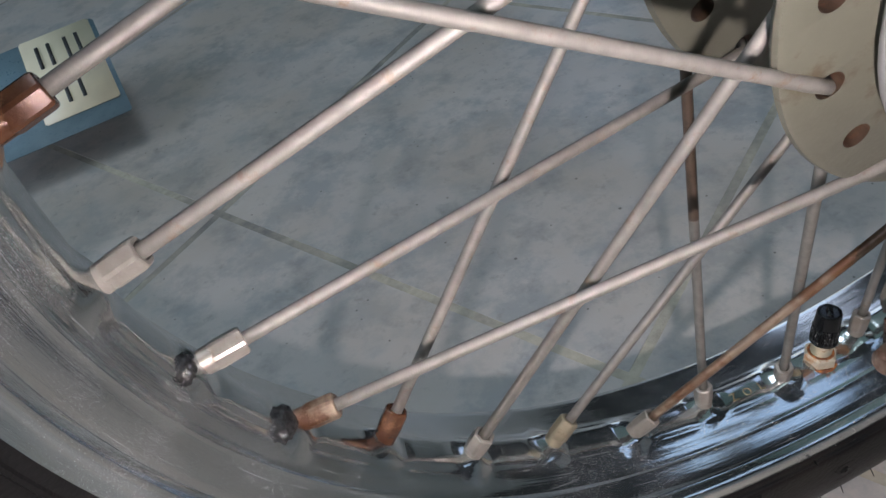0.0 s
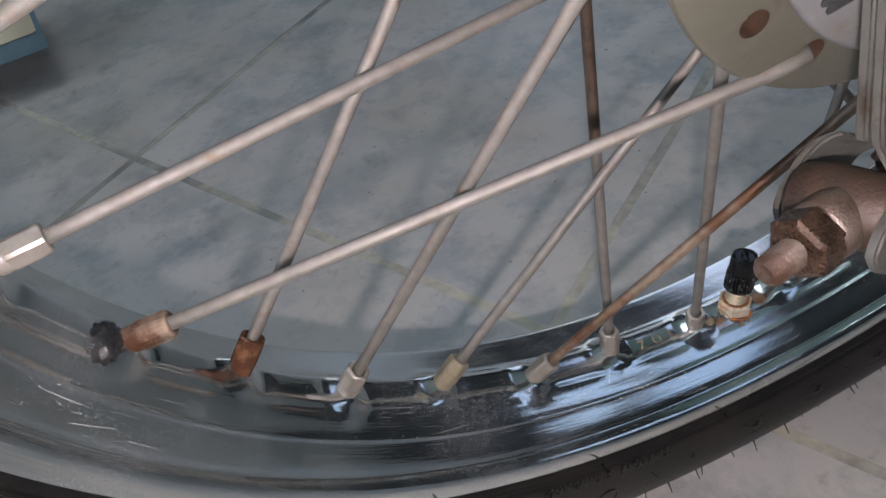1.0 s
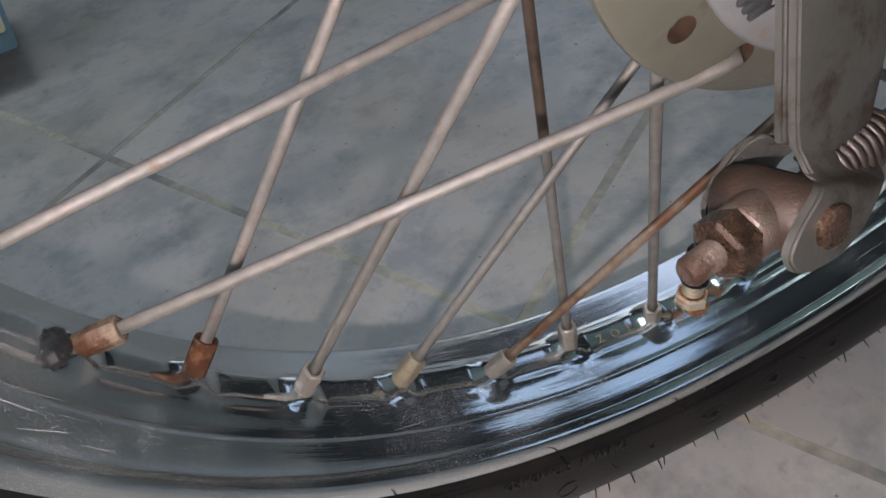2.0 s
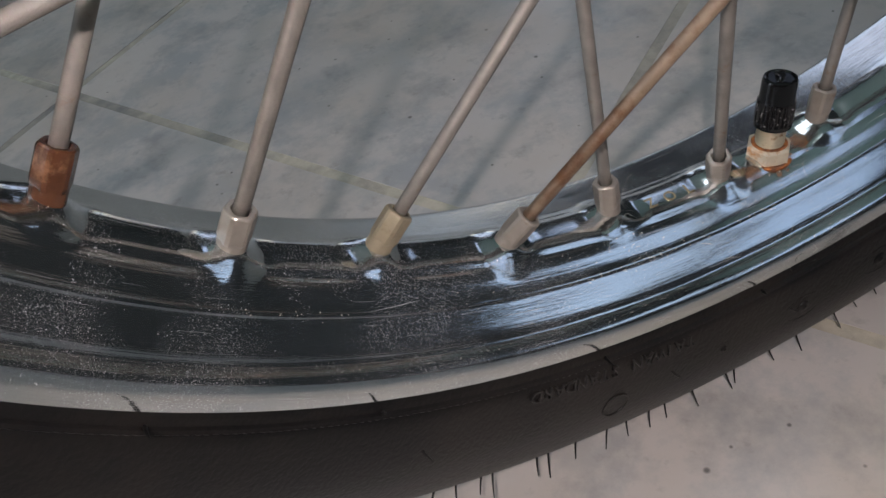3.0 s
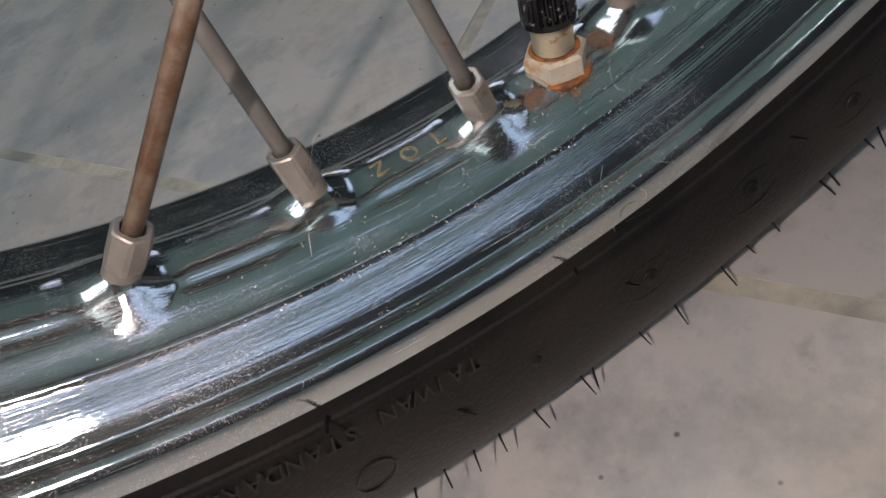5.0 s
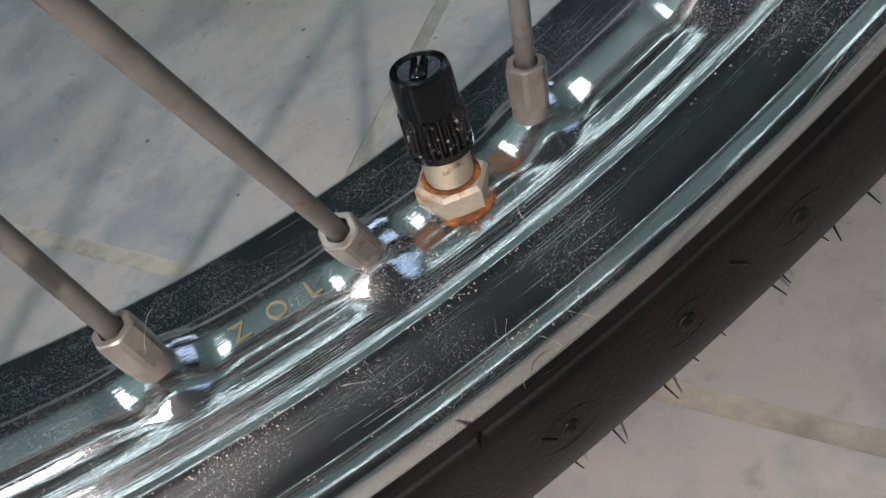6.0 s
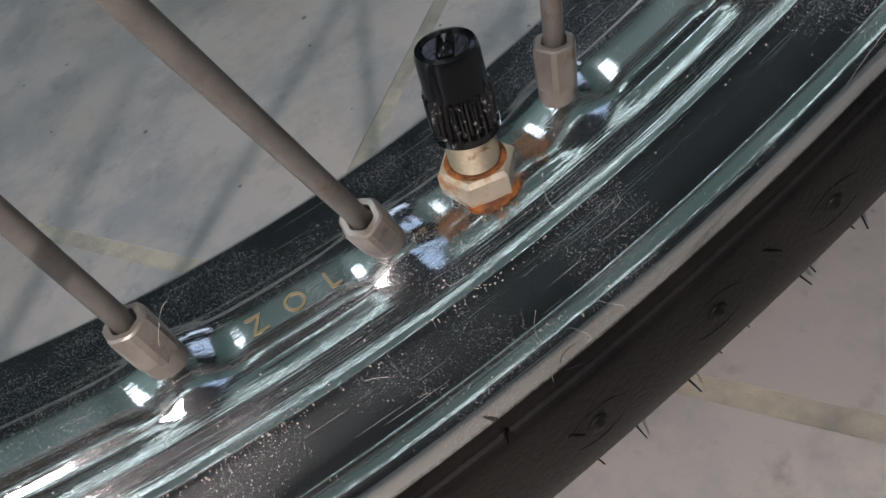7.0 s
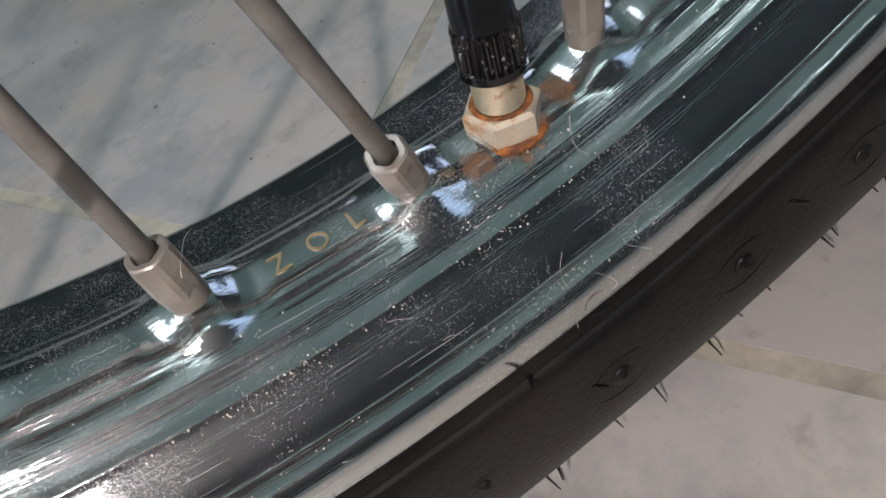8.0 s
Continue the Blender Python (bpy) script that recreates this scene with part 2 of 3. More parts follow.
ALLOY = material("grey_alloy", (0.22, 0.21, 0.205), 0.5, 0.4, 0.1, 80, 0.2, 700, (0.2, 0.16, 0.12), 0.12, 60)
STEEL_FORK = material("lever_steel", (0.082, 0.077, 0.066), 0.42, 0.4, 0.12, 120, 0.12, 700, (0.035, 0.022, 0.014), 0.36, 70)
TILE = material("floor_tile", (0.447, 0.41, 0.378), 0.36, 0.0, 0.13, 7, 0.04, 500, (0.33, 0.325, 0.315), 0.42, 18)


def tile_spots(m):
    """Dark specks, greasy smears and a warm soiling over the tile's own colour."""
    nt = m.node_tree
    p = nt.nodes["Principled BSDF"]
    colour = p.inputs["Base Color"].links[0].from_socket
    geo = nt.nodes.new("ShaderNodeNewGeometry")

    def over(colour, mask, tint):
        mix = nt.nodes.new("ShaderNodeMix")
        mix.data_type = "RGBA"
        nt.links.new(mask, mix.inputs["Factor"])
        nt.links.new(colour, mix.inputs[6])
        mix.inputs[7].default_value = (*tint, 1)
        return mix.outputs[2]

    def ramp(value, lo, hi, top):
        r = nt.nodes.new("ShaderNodeMapRange")
        r.inputs["From Min"].default_value, r.inputs["From Max"].default_value, r.inputs["To Max"].default_value = lo, hi, top
        nt.links.new(value, r.inputs["Value"])
        return r.outputs[0]

    for scale, lo, hi, top, tint in ((5.0, 0.44, 0.70, 0.7, (0.42, 0.34, 0.26)), (26.0, 0.52, 0.70, 0.6, (0.20, 0.197, 0.19)), (75.0, 0.58, 0.72, 0.5, (0.19, 0.175, 0.16))):
        n = nt.nodes.new("ShaderNodeTexNoise")
        n.inputs["Scale"].default_value, n.inputs["Detail"].default_value, n.inputs["Roughness"].default_value = scale, 8, 0.65
        nt.links.new(geo.outputs["Position"], n.inputs["Vector"])
        colour = over(colour, ramp(n.outputs[0], lo, hi, top), tint)
    for scale, size, share in ((38.0, 0.055, 0.5), (110.0, 0.10, 0.22)):
        v = nt.nodes.new("ShaderNodeTexVoronoi")
        v.inputs["Scale"].default_value = scale
        nt.links.new(geo.outputs["Position"], v.inputs["Vector"])
        sc = nt.nodes.new("ShaderNodeSeparateColor")
        nt.links.new(v.outputs["Color"], sc.inputs[0])
        keep = nt.nodes.new("ShaderNodeMath")
        keep.operation = "LESS_THAN"
        nt.links.new(sc.outputs[0], keep.inputs[0])
        keep.inputs[1].default_value = share
        dot = ramp(v.outputs["Distance"], size, size * 0.45, 0.8)
        both = nt.nodes.new("ShaderNodeMath")
        both.operation = "MULTIPLY"
        nt.links.new(keep.outputs[0], both.inputs[0])
        nt.links.new(dot, both.inputs[1])
        colour = over(colour, both.outputs[0], (0.05, 0.045, 0.04))
    nt.links.new(colour, p.inputs["Base Color"])


tile_spots(TILE)
STAMP = material("stamped_letters", (0.36, 0.29, 0.17), 0.35, 0.6, 0.2, 500)
LINT = material("lint", (0.6, 0.57, 0.5), 0.8, 0.0, 0.1, 200)
GRIT = material("grit", (0.58, 0.52, 0.43), 0.8, 0.0, 0.5, 900)
GREASE = material("greasy_fluff", (0.012, 0.011, 0.011), 0.22, 0.0, 0.3, 500, 0.5, 1500)
GROUT = material("floor_grout", (0.43, 0.385, 0.30), 0.85, 0.0, 0.15, 140, 0.4, 800, (0.17, 0.16, 0.15), 0.5, 3.0)
WALL = material("wall_paint", (0.020, 0.027, 0.026), 0.7, 0.0, 0.06, 4, 0.1, 200)
CEIL = material("ceiling_paint", (0.58, 0.82, 0.70), 0.8, 0.0, 0.04, 4, 0.05, 200)
IVORY = material("plate_ivory", (0.80, 0.70, 0.50), 0.35, 0.0, 0.05, 60, 0.05, 500)
INK = material("plate_black", (0.03, 0.03, 0.03), 0.5, 0.0, 0.1, 60)
BLUE = material("blue_film", (0.20, 0.29, 0.34), 0.3, 0.0, 0.1, 60)

# ---------------------------------------------------------------- helpers
MM = 0.001
TH0 = -175.235  # angle of the first nipple, degrees; the others follow every 10
AXLE_HEIGHT = 0.27799
LEAN_DEG = 9.6917
WHEEL_POSE = pose(0, 0, AXLE_HEIGHT, LEAN_DEG, 0, 0)


def mesh_object(name, bm, mat, smooth=True):
    me = bpy.data.meshes.new(name)
    bm.normal_update()
    bm.to_mesh(me)
    bm.free()
    for poly in me.polygons:
        poly.use_smooth = smooth
    me.materials.append(mat)
    return new(name, me)


def part(name, bm, mat, parent, label="", smooth=True):
    ob = mesh_object(name, bm, mat, smooth)
    ob.parent = parent
    if label:
        ob["label"] = label
    return ob


def sharp(ob, degrees=35):
    ob.data.set_sharp_from_angle(angle=radians(degrees))
    return ob


def polar(r, theta, y):
    """A place in the wheel, from millimetres and degrees, in metres."""
    a = radians(theta)
    return Vector((r * math.cos(a), y, r * math.sin(a))) * MM


def lathe_y(profile, steps, shift=None, closed=True, start=0.0, sweep=360.0):
    """Turn a profile of (y, r) in mm about the wheel's axle. shift(theta, y, r) gives a new (y, r)."""
    bm = bmesh.new()
    rings = []
    whole = sweep >= 360.0
    for i in range(steps if whole else steps + 1):
        theta = start + sweep * i / steps
        rings.append([bm.verts.new(polar(rr, theta, yy)) for yy, rr in ((shift(theta, y, r) if shift else (y, r)) for y, r in profile)])
    n = len(profile)
    for i in range(steps):
        a, b = rings[i], rings[(i + 1) % len(rings)]
        for j in range(n if closed else n - 1):
            k = (j + 1) % n
            bm.faces.new((a[j], a[k], b[k], b[j]))
    bmesh.ops.recalc_face_normals(bm, faces=bm.faces)
    return bm


def tube(points, radii, sides=14, bm=None):
    """A round bar through points (metres) with radii, with ends closed."""
    bm = bm or bmesh.new()
    rings = []
    for i, p in enumerate(points):
        d = (points[min(i + 1, len(points) - 1)] - points[max(i - 1, 0)]).normalized()
        u = d.orthogonal().normalized() if i == 0 else (u - d * u.dot(d)).normalized()
        v = d.cross(u)
        rings.append([bm.verts.new(p + (u * math.cos(2 * math.pi * k / sides) + v * math.sin(2 * math.pi * k / sides)) * radii[i]) for k in range(sides)])
    for a, b in zip(rings, rings[1:]):
        for k in range(sides):
            bm.faces.new((a[k], a[(k + 1) % sides], b[(k + 1) % sides], b[k]))
    bm.faces.new(rings[0][::-1])
    bm.faces.new(rings[-1])
    return bm


def frame_of(direction, origin):
    d = direction.normalized()
    return Matrix.Translation(origin) @ d.to_track_quat("Z", "Y").to_matrix().to_4x4()


def turned(profile, sides, m=None, bm=None, twist=0.0):
    """A turned piece along z, from (z, r) in mm, moved by m."""
    bm = bm or bmesh.new()
    rings = []
    for z, r in profile:
        rings.append([bm.verts.new(Vector((r * math.cos(2 * math.pi * k / sides + twist), r * math.sin(2 * math.pi * k / sides + twist), z)) * MM) for k in range(sides)])
    for a, b in zip(rings, rings[1:]):
        for k in range(sides):
            bm.faces.new((a[k], a[(k + 1) % sides], b[(k + 1) % sides], b[k]))
    bm.faces.new(rings[0][::-1])
    bm.faces.new(rings[-1])
    if m is not None:
        bmesh.ops.transform(bm, matrix=m, verts=[v for ring in rings for v in ring])
    return bm


def hexed(profile, m, bm, twist=0.0):
    """A six-sided turned piece with its edges worn off, from (z, r) in mm, moved by m."""
    rings = []
    for z, r in profile:
        ring = []
        for k in range(6):
            for off in (-0.13, 0.13):
                a = math.pi / 3 * k + off + twist
                rr = r * math.cos(math.pi / 6) / math.cos(math.pi / 6 - 0.13)
                ring.append(bm.verts.new(m @ (Vector((rr * math.cos(a), rr * math.sin(a), z)) * MM)))
        rings.append(ring)
    for a, b in zip(rings, rings[1:]):
        for k in range(12):
            bm.faces.new((a[k], a[(k + 1) % 12], b[(k + 1) % 12], b[k]))
    bm.faces.new(rings[0][::-1])
    bm.faces.new(rings[-1])
    return bm


def box(size, centre=(0, 0, 0), bevel=0.0, bm=None):
    bm = bm or bmesh.new()
    got = bmesh.ops.create_cube(bm, size=1.0)
    bmesh.ops.scale(bm, vec=size, verts=got["verts"])
    bmesh.ops.translate(bm, vec=centre, verts=got["verts"])
    if bevel:
        edges = list({e for v in got["verts"] for e in v.link_edges})
        bmesh.ops.bevel(bm, geom=edges, offset=bevel, segments=2, affect="EDGES")
    return bm


# ------------------------------------------------------------------- room
def wall_with_openings(name, across, place, span, height, openings, label):
    """A wall 12 cm thick along x or y, with openings (from, to, sill, head)."""
    bm = bmesh.new()

    def block(a0, a1, z0, z1):
        if a1 - a0 > 0.001 and z1 - z0 > 0.001:
            mid, size = (a0 + a1) / 2, a1 - a0
            if across == "x":
                box((size, 0.12, z1 - z0), (mid, place, (z0 + z1) / 2), bm=bm)
            else:
                box((0.12, size, z1 - z0), (place, mid, (z0 + z1) / 2), bm=bm)

    at = span[0]
    for a0, a1, z0, z1 in sorted(openings):
        block(at, a0, 0.0, height)
        block(a0, a1, 0.0, z0)
        block(a0, a1, z1, height)
        at = a1
    block(at, span[1], 0.0, height)
    return tagged(mesh_object(name, bm, WALL, False), label, "wall", kind="structure")


def build_room():
    wall_with_openings("wall_north", "x", 2.76, (-2.82, 2.82), 2.8, [(1.14, 1.56, 0.0, 1.97)], "dark green plaster wall with a narrow doorway")
    wall_with_openings("wall_south", "x", -2.76, (-2.82, 2.82), 2.8, [(1.61, 2.59, 1.22, 2.64)], "dark green plaster wall with a high window")
    wall_with_openings("wall_east", "y", 2.76, (-2.70, 2.70), 2.8, [(-2.64, -1.76, 0.91, 2.33), (1.29, 2.61, 1.91, 2.69)], "dark green plaster wall with two windows")
    wall_with_openings("wall_west", "y", -2.76, (-2.70, 2.70), 2.8, [(-0.91, 1.21, 0.0, 2.27)], "dark green plaster wall with a wide opening added for fill light")
    # unseen fixture, added to go with the made-up tube lamp
    fixture = tagged(new("added_tube"), "unseen white tube light added under the ceiling for bright lines in the chrome", "lamp")
    fixture.matrix_basis = pose(0.45, -2.05, 2.80)
    part("housing", box((1.24, 0.13, 0.06), (0, 0, -0.03), 0.006), CEIL, fixture)
    part("tube", turned([(-580, 11), (-578, 13), (578, 13), (580, 11)], 20, pose(0, 0, -0.078, 0, 90, 0)), LINT, fixture)
    for x in (-0.595, 0.595):
        part("end_cap", box((0.03, 0.035, 0.045), (x, 0, -0.078), 0.004), CEIL, fixture)
    bm = bmesh.new()
    # the ceiling leaves a square hole for the added overhead fill
    for x0, x1, y0, y1 in ((-2.82, -0.61, -2.82, 2.82), (0.31, 2.82, -2.82, 2.82), (-0.61, 0.31, -2.82, 0.29), (-0.61, 0.31, 1.21, 2.82)):
        box((x1 - x0, y1 - y0, 0.1), ((x0 + x1) / 2, (y0 + y1) / 2, 2.852), bm=bm)
    tagged(mesh_object("ceiling", bm, CEIL, False), "plain grey-green painted ceiling with a square opening added for fill light", "ceiling", kind="structure")


build_room()

TILE_SIZE, JOINT = 0.350, 0.0030
TILE_ORIGIN = Vector((-0.2025, 0.430, 0.0))
# the rows run at 35 degrees and the columns at 118.8: the tiles are a little out of square
TILE_ROW, TILE_COLUMN = Vector((math.cos(radians(35.0)), math.sin(radians(35.0)), 0)), Vector((math.cos(radians(118.8)), math.sin(radians(118.8)), 0))


def build_floor():
    floor = tagged(mesh_object("floor", box((14, 14, 0.1), (0, 0, -0.0505)), GROUT, False), "grey ceramic tile floor with beige grout joints", "floor", kind="structure")
    bm = box((TILE_SIZE - JOINT, TILE_SIZE - JOINT, 0.008), (0, 0, -0.004), 0.0016)
    for v in bm.verts:
        v.co = TILE_ROW * v.co.x + TILE_COLUMN * v.co.y + Vector((0, 0, v.co.z))
    me = bpy.data.meshes.new("tile")
    bm.to_mesh(me)
    bm.free()
    me.materials.append(TILE)
    for i in range(-14, 15):
        for j in range(-14, 15):
            m = Matrix.Translation(TILE_ORIGIN + TILE_ROW * ((i + 0.5) * TILE_SIZE) + TILE_COLUMN * ((j + 0.5) * TILE_SIZE))
            if abs(m.translation.x) < 2.78 and abs(m.translation.y) < 2.78:
                ob = new("tile", me)
                ob.parent = floor
                ob.matrix_basis = m @ pose(0, 0, random.uniform(-0.0003, 0.0), 0, 0, 180 * random.randrange(2))
    return floor


# ------------------------------------------------------------------ wheel
wheel = tagged(new("motorcycle_wheel"), "wire-spoked motorcycle front wheel with a chrome steel rim and black tyre", "wheel")
wheel.matrix_basis = WHEEL_POSE

RIM_HALF = [(0.0, 199.4), (2.5, 199.4), (4.6, 199.7), (6.0, 200.5), (7.0, 201.05), (8.4, 201.85), (9.6, 202.68), (10.8, 203.5), (11.9, 204.12), (12.8, 204.55), (13.4, 205.2), (14.4, 205.95), (16.2, 207.22), (18.0, 208.56), (19.3, 209.65), (20.4, 210.75), (21.2, 210.95), (23.2, 211.6), (24.4, 212.6), (25.3, 214.2), (25.8, 216.8), (26.0, 219.0), (25.9, 222.5), (25.2, 224.0)]
RIM_BACK = [(23.6, 224.0), (23.4, 217.0), (21.0, 214.4), (17.0, 212.0), (12.0, 208.0), (7.0, 205.0), (0.0, 203.0)]


# the far side of the rim runs up to its lip in one plain slope
RIM_REAR = RIM_HALF[:6] + [(10.0, 202.5), (12.0, 203.3), (16.0, 204.9), (20.0, 206.5), (22.6, 207.7), (24.3, 209.6), (25.4, 213.0), (25.9, 217.0), (26.0, 220.0), (25.9, 222.5), (25.2, 224.0)]


def nipple_angle(k):
    return TH0 + 10.0 * k


def rim_shift(theta, y, r):
    """Raise a dome round each nipple, and a rounded ridge along the middle from one dome to the next."""
    if r > 208.5 or abs(y) > 17:
        return y, r
    k = round((theta - TH0) / 10.0)
    s = math.radians(theta - nipple_angle(k)) * 201.0
    side = -1 if k % 2 == 0 else 1
    skirt = math.exp(-((s / 6.0) ** 2) - (abs(y - side * 1.2) / 7.6) ** 3)
    q = (s / 8.4) ** 2 + ((y - side * 1.2) / 9.4) ** 2
    dome = max(0.0, 1.0 - q) ** 2
    run = min(1.0, max(0.0, (abs(s) - 4.5) / 7.0))
    run = run * run * (3 - 2 * run)
    ridge = run * max(0.0, 1.0 - (y / 5.2) ** 2)
    groove = run * math.exp(-(((abs(y) - 5.8) / 0.8) ** 2))
    return y, r - 0.4 * skirt - 1.9 * dome - 0.75 * ridge + 0.16 * groove


def smooth_half(points, per=3):
    """A smooth line through points (Catmull-Rom)."""
    out = []
    for i in range(len(points) - 1):
        p0, p1, p2, p3 = points[max(i - 1, 0)], points[i], points[i + 1], points[min(i + 2, len(points) - 1)]
        for j in range(per):
            t = j / per
            out.append(tuple(0.5 * (2 * b + (c - a) * t + (2 * a - 5 * b + 4 * c - d) * t * t + (3 * b - a - 3 * c + d) * t ** 3) for a, b, c, d in zip(p0, p1, p2, p3)))
    return out + [points[-1]]


VALVE_TH = TH0 + 85.0


def build_rim():
    stains = [(polar(199.5, VALVE_TH, -3.0), 0.0095), (polar(200.0, VALVE_TH - 2.4, -4.0), 0.005), (polar(200.0, VALVE_TH + 2.6, -2.0), 0.0058)]
    stains += [(polar(199.0, nipple_angle(k), -3.5 if k % 2 == 0 else -2.0), rad) for k, rad in ((-1, 0.0075),)]
    chrome = chrome_material(stains)
    half = smooth_half(RIM_HALF, 3)
    inner = [(-y, r) for y, r in reversed(half[1:])] + smooth_half(RIM_REAR, 3)
    back = RIM_BACK + [(-y, r) for y, r in reversed(RIM_BACK[:-1])]
    return part("rim", lathe_y(inner + back, 1440, rim_shift), chrome, wheel, "scratched and dusty chrome-plated steel rim")


TYRE_HALF = [(23.9, 215.5), (26.2, 217.6), (27.0, 219.2), (27.6, 220.4), (28.4, 221.0), (29.2, 222.6), (30.2, 226.0), (31.4, 231.0), (32.2, 236.5), (32.3, 242.0), (31.5, 248.0), (30.2, 253.0), (28.0, 258.5), (25.2, 263.5), (23.6, 266.2), (22.4, 268.2), (18.0, 272.6), (11.0, 276.4), (0.0, 278.0)]


def tyre_shift(theta, y, r):
    if r < 266:
        return y, r
    ph = (theta * 0.5) % 1.0
    cut = 2.6 if ph < 0.22 and abs(y) > 9 else 0.0
    return y, r - cut


def build_tyre():
    half = smooth_half(TYRE_HALF, 2)
    prof = [(-y, r) for y, r in half[:-1]] + list(reversed(half)) 
    prof = [(y, r) for y, r in prof] + [(18.0, 216.5), (0.0, 213.0), (-18.0, 216.5)]
    return part("tyre", lathe_y(prof, 1440, tyre_shift), RUBBER, wheel, "dusty black rubber tyre with moulded lettering")


SPOKE_BASE_R, SPOKE_TOP_R, HOLE_R = 200.0, 63.0, 63.0


def spoke_ends(k):
    """Base on the rim and the hole in the hub's flange of spoke k."""
    th = nipple_angle(k)
    front = k % 2 == 0
    leading = k % 4 in (1, 2)
    y0 = -0.8 if front else 0.8
    y1 = (-26.8 if leading else -18.0) if front else (17.9 if leading else 28.0)
    return polar(SPOKE_BASE_R, th, y0), polar(HOLE_R, th + (36.0 if leading else -44.0), y1)


def build_spokes():
    odd_spokes = {6: SPOKE_RUST}
    odd_nipples = {2: NIPPLE_BROWN, 3: NIPPLE_RUST, -1: NIPPLE_RUST, 5: NIPPLE_TAN}
    feet = {2, 3, -1, 5, 6, 7, 8, 9}
    for k in range(-4, 32):
        a, b = spoke_ends(k)
        d = (b - a).normalized()
        bend = Vector((0, math.copysign(1.0, (-0.0232 if b.y < 0 else 0.0226) - b.y), 0))
        pts = [a + d * 0.004, a + d * 0.02, a.lerp(b, 0.56), b - d * 0.006, b - d * 0.0016 + bend * 0.0003, b + bend * 0.004]
        sp = part("spoke", tube(pts, [0.00158] * 6, 16), odd_spokes.get(k, ZINC), wheel)
        if k == 7:
            sp.data.materials.append(SPOKE_DARK)
            for poly in sp.data.polygons:
                if (poly.center - a.lerp(b, 0.56)).dot(d) > 0:
                    poly.material_index = 1
        m = frame_of(d, a)
        bm = bmesh.new()
        turned([(-3.0, 2.5), (-0.3, 2.95), (1.6, 3.05), (4.6, 3.05), (5.6, 2.9)], 24, m, bm)
        turn = random.random()
        hexed([(3.6, 2.9), (4.6, 3.4), (5.4, 3.56), (11.2, 3.56), (11.8, 3.4), (12.1, 3.05), (12.1, 2.2), (11.0, 1.85)], m, bm, turn)
        nip = part("nipple", bm, odd_nipples.get(k, NIPPLE), sp)
        sharp(nip, 25)
        if k in feet:
            nip.data.materials.append(RUST)
            foot = a + d * 0.0016
            for poly in nip.data.polygons:
                if (poly.center - foot).dot(d) < 0:
                    poly.material_index = 1
        ring = lathe_ring(3.25, 0.45, m, -0.4)
        part("eyelet", ring, ZINC if k not in feet else RUST, sp)


def lathe_ring(radius, thick, m, z, steps=28):
    """A small torus in millimetres about the z of m."""
    bm = bmesh.new()
    rows = [[bm.verts.new(m @ (Vector(((radius + thick * math.cos(b)) * math.cos(a), (radius + thick * math.cos(b)) * math.sin(a), z + thick * math.sin(b))) * MM)) for b in (2 * math.pi * j / 8 for j in range(8))] for a in (2 * math.pi * i / steps for i in range(steps))]
    for i in range(steps):
        for j in range(8):
            bm.faces.new((rows[i][j], rows[(i + 1) % steps][j], rows[(i + 1) % steps][(j + 1) % 8], rows[i][(j + 1) % 8]))
    return bm


def drilled(ob, cutters):
    """Cut the cutters' mesh out of ob, and keep the plain result."""
    tool = mesh_object("drill", cutters, ZINC_BROWN)
    tool.parent = ob.parent
    bpy.context.view_layer.update()
    mod = ob.modifiers.new("drill", "BOOLEAN")
    mod.operation, mod.object, mod.solver = "DIFFERENCE", tool, "EXACT"
    dg = bpy.context.evaluated_depsgraph_get()
    me = bpy.data.meshes.new_from_object(ob.evaluated_get(dg))
    ob.modifiers.clear()
    ob.data = me
    bpy.data.objects.remove(tool)
    return ob


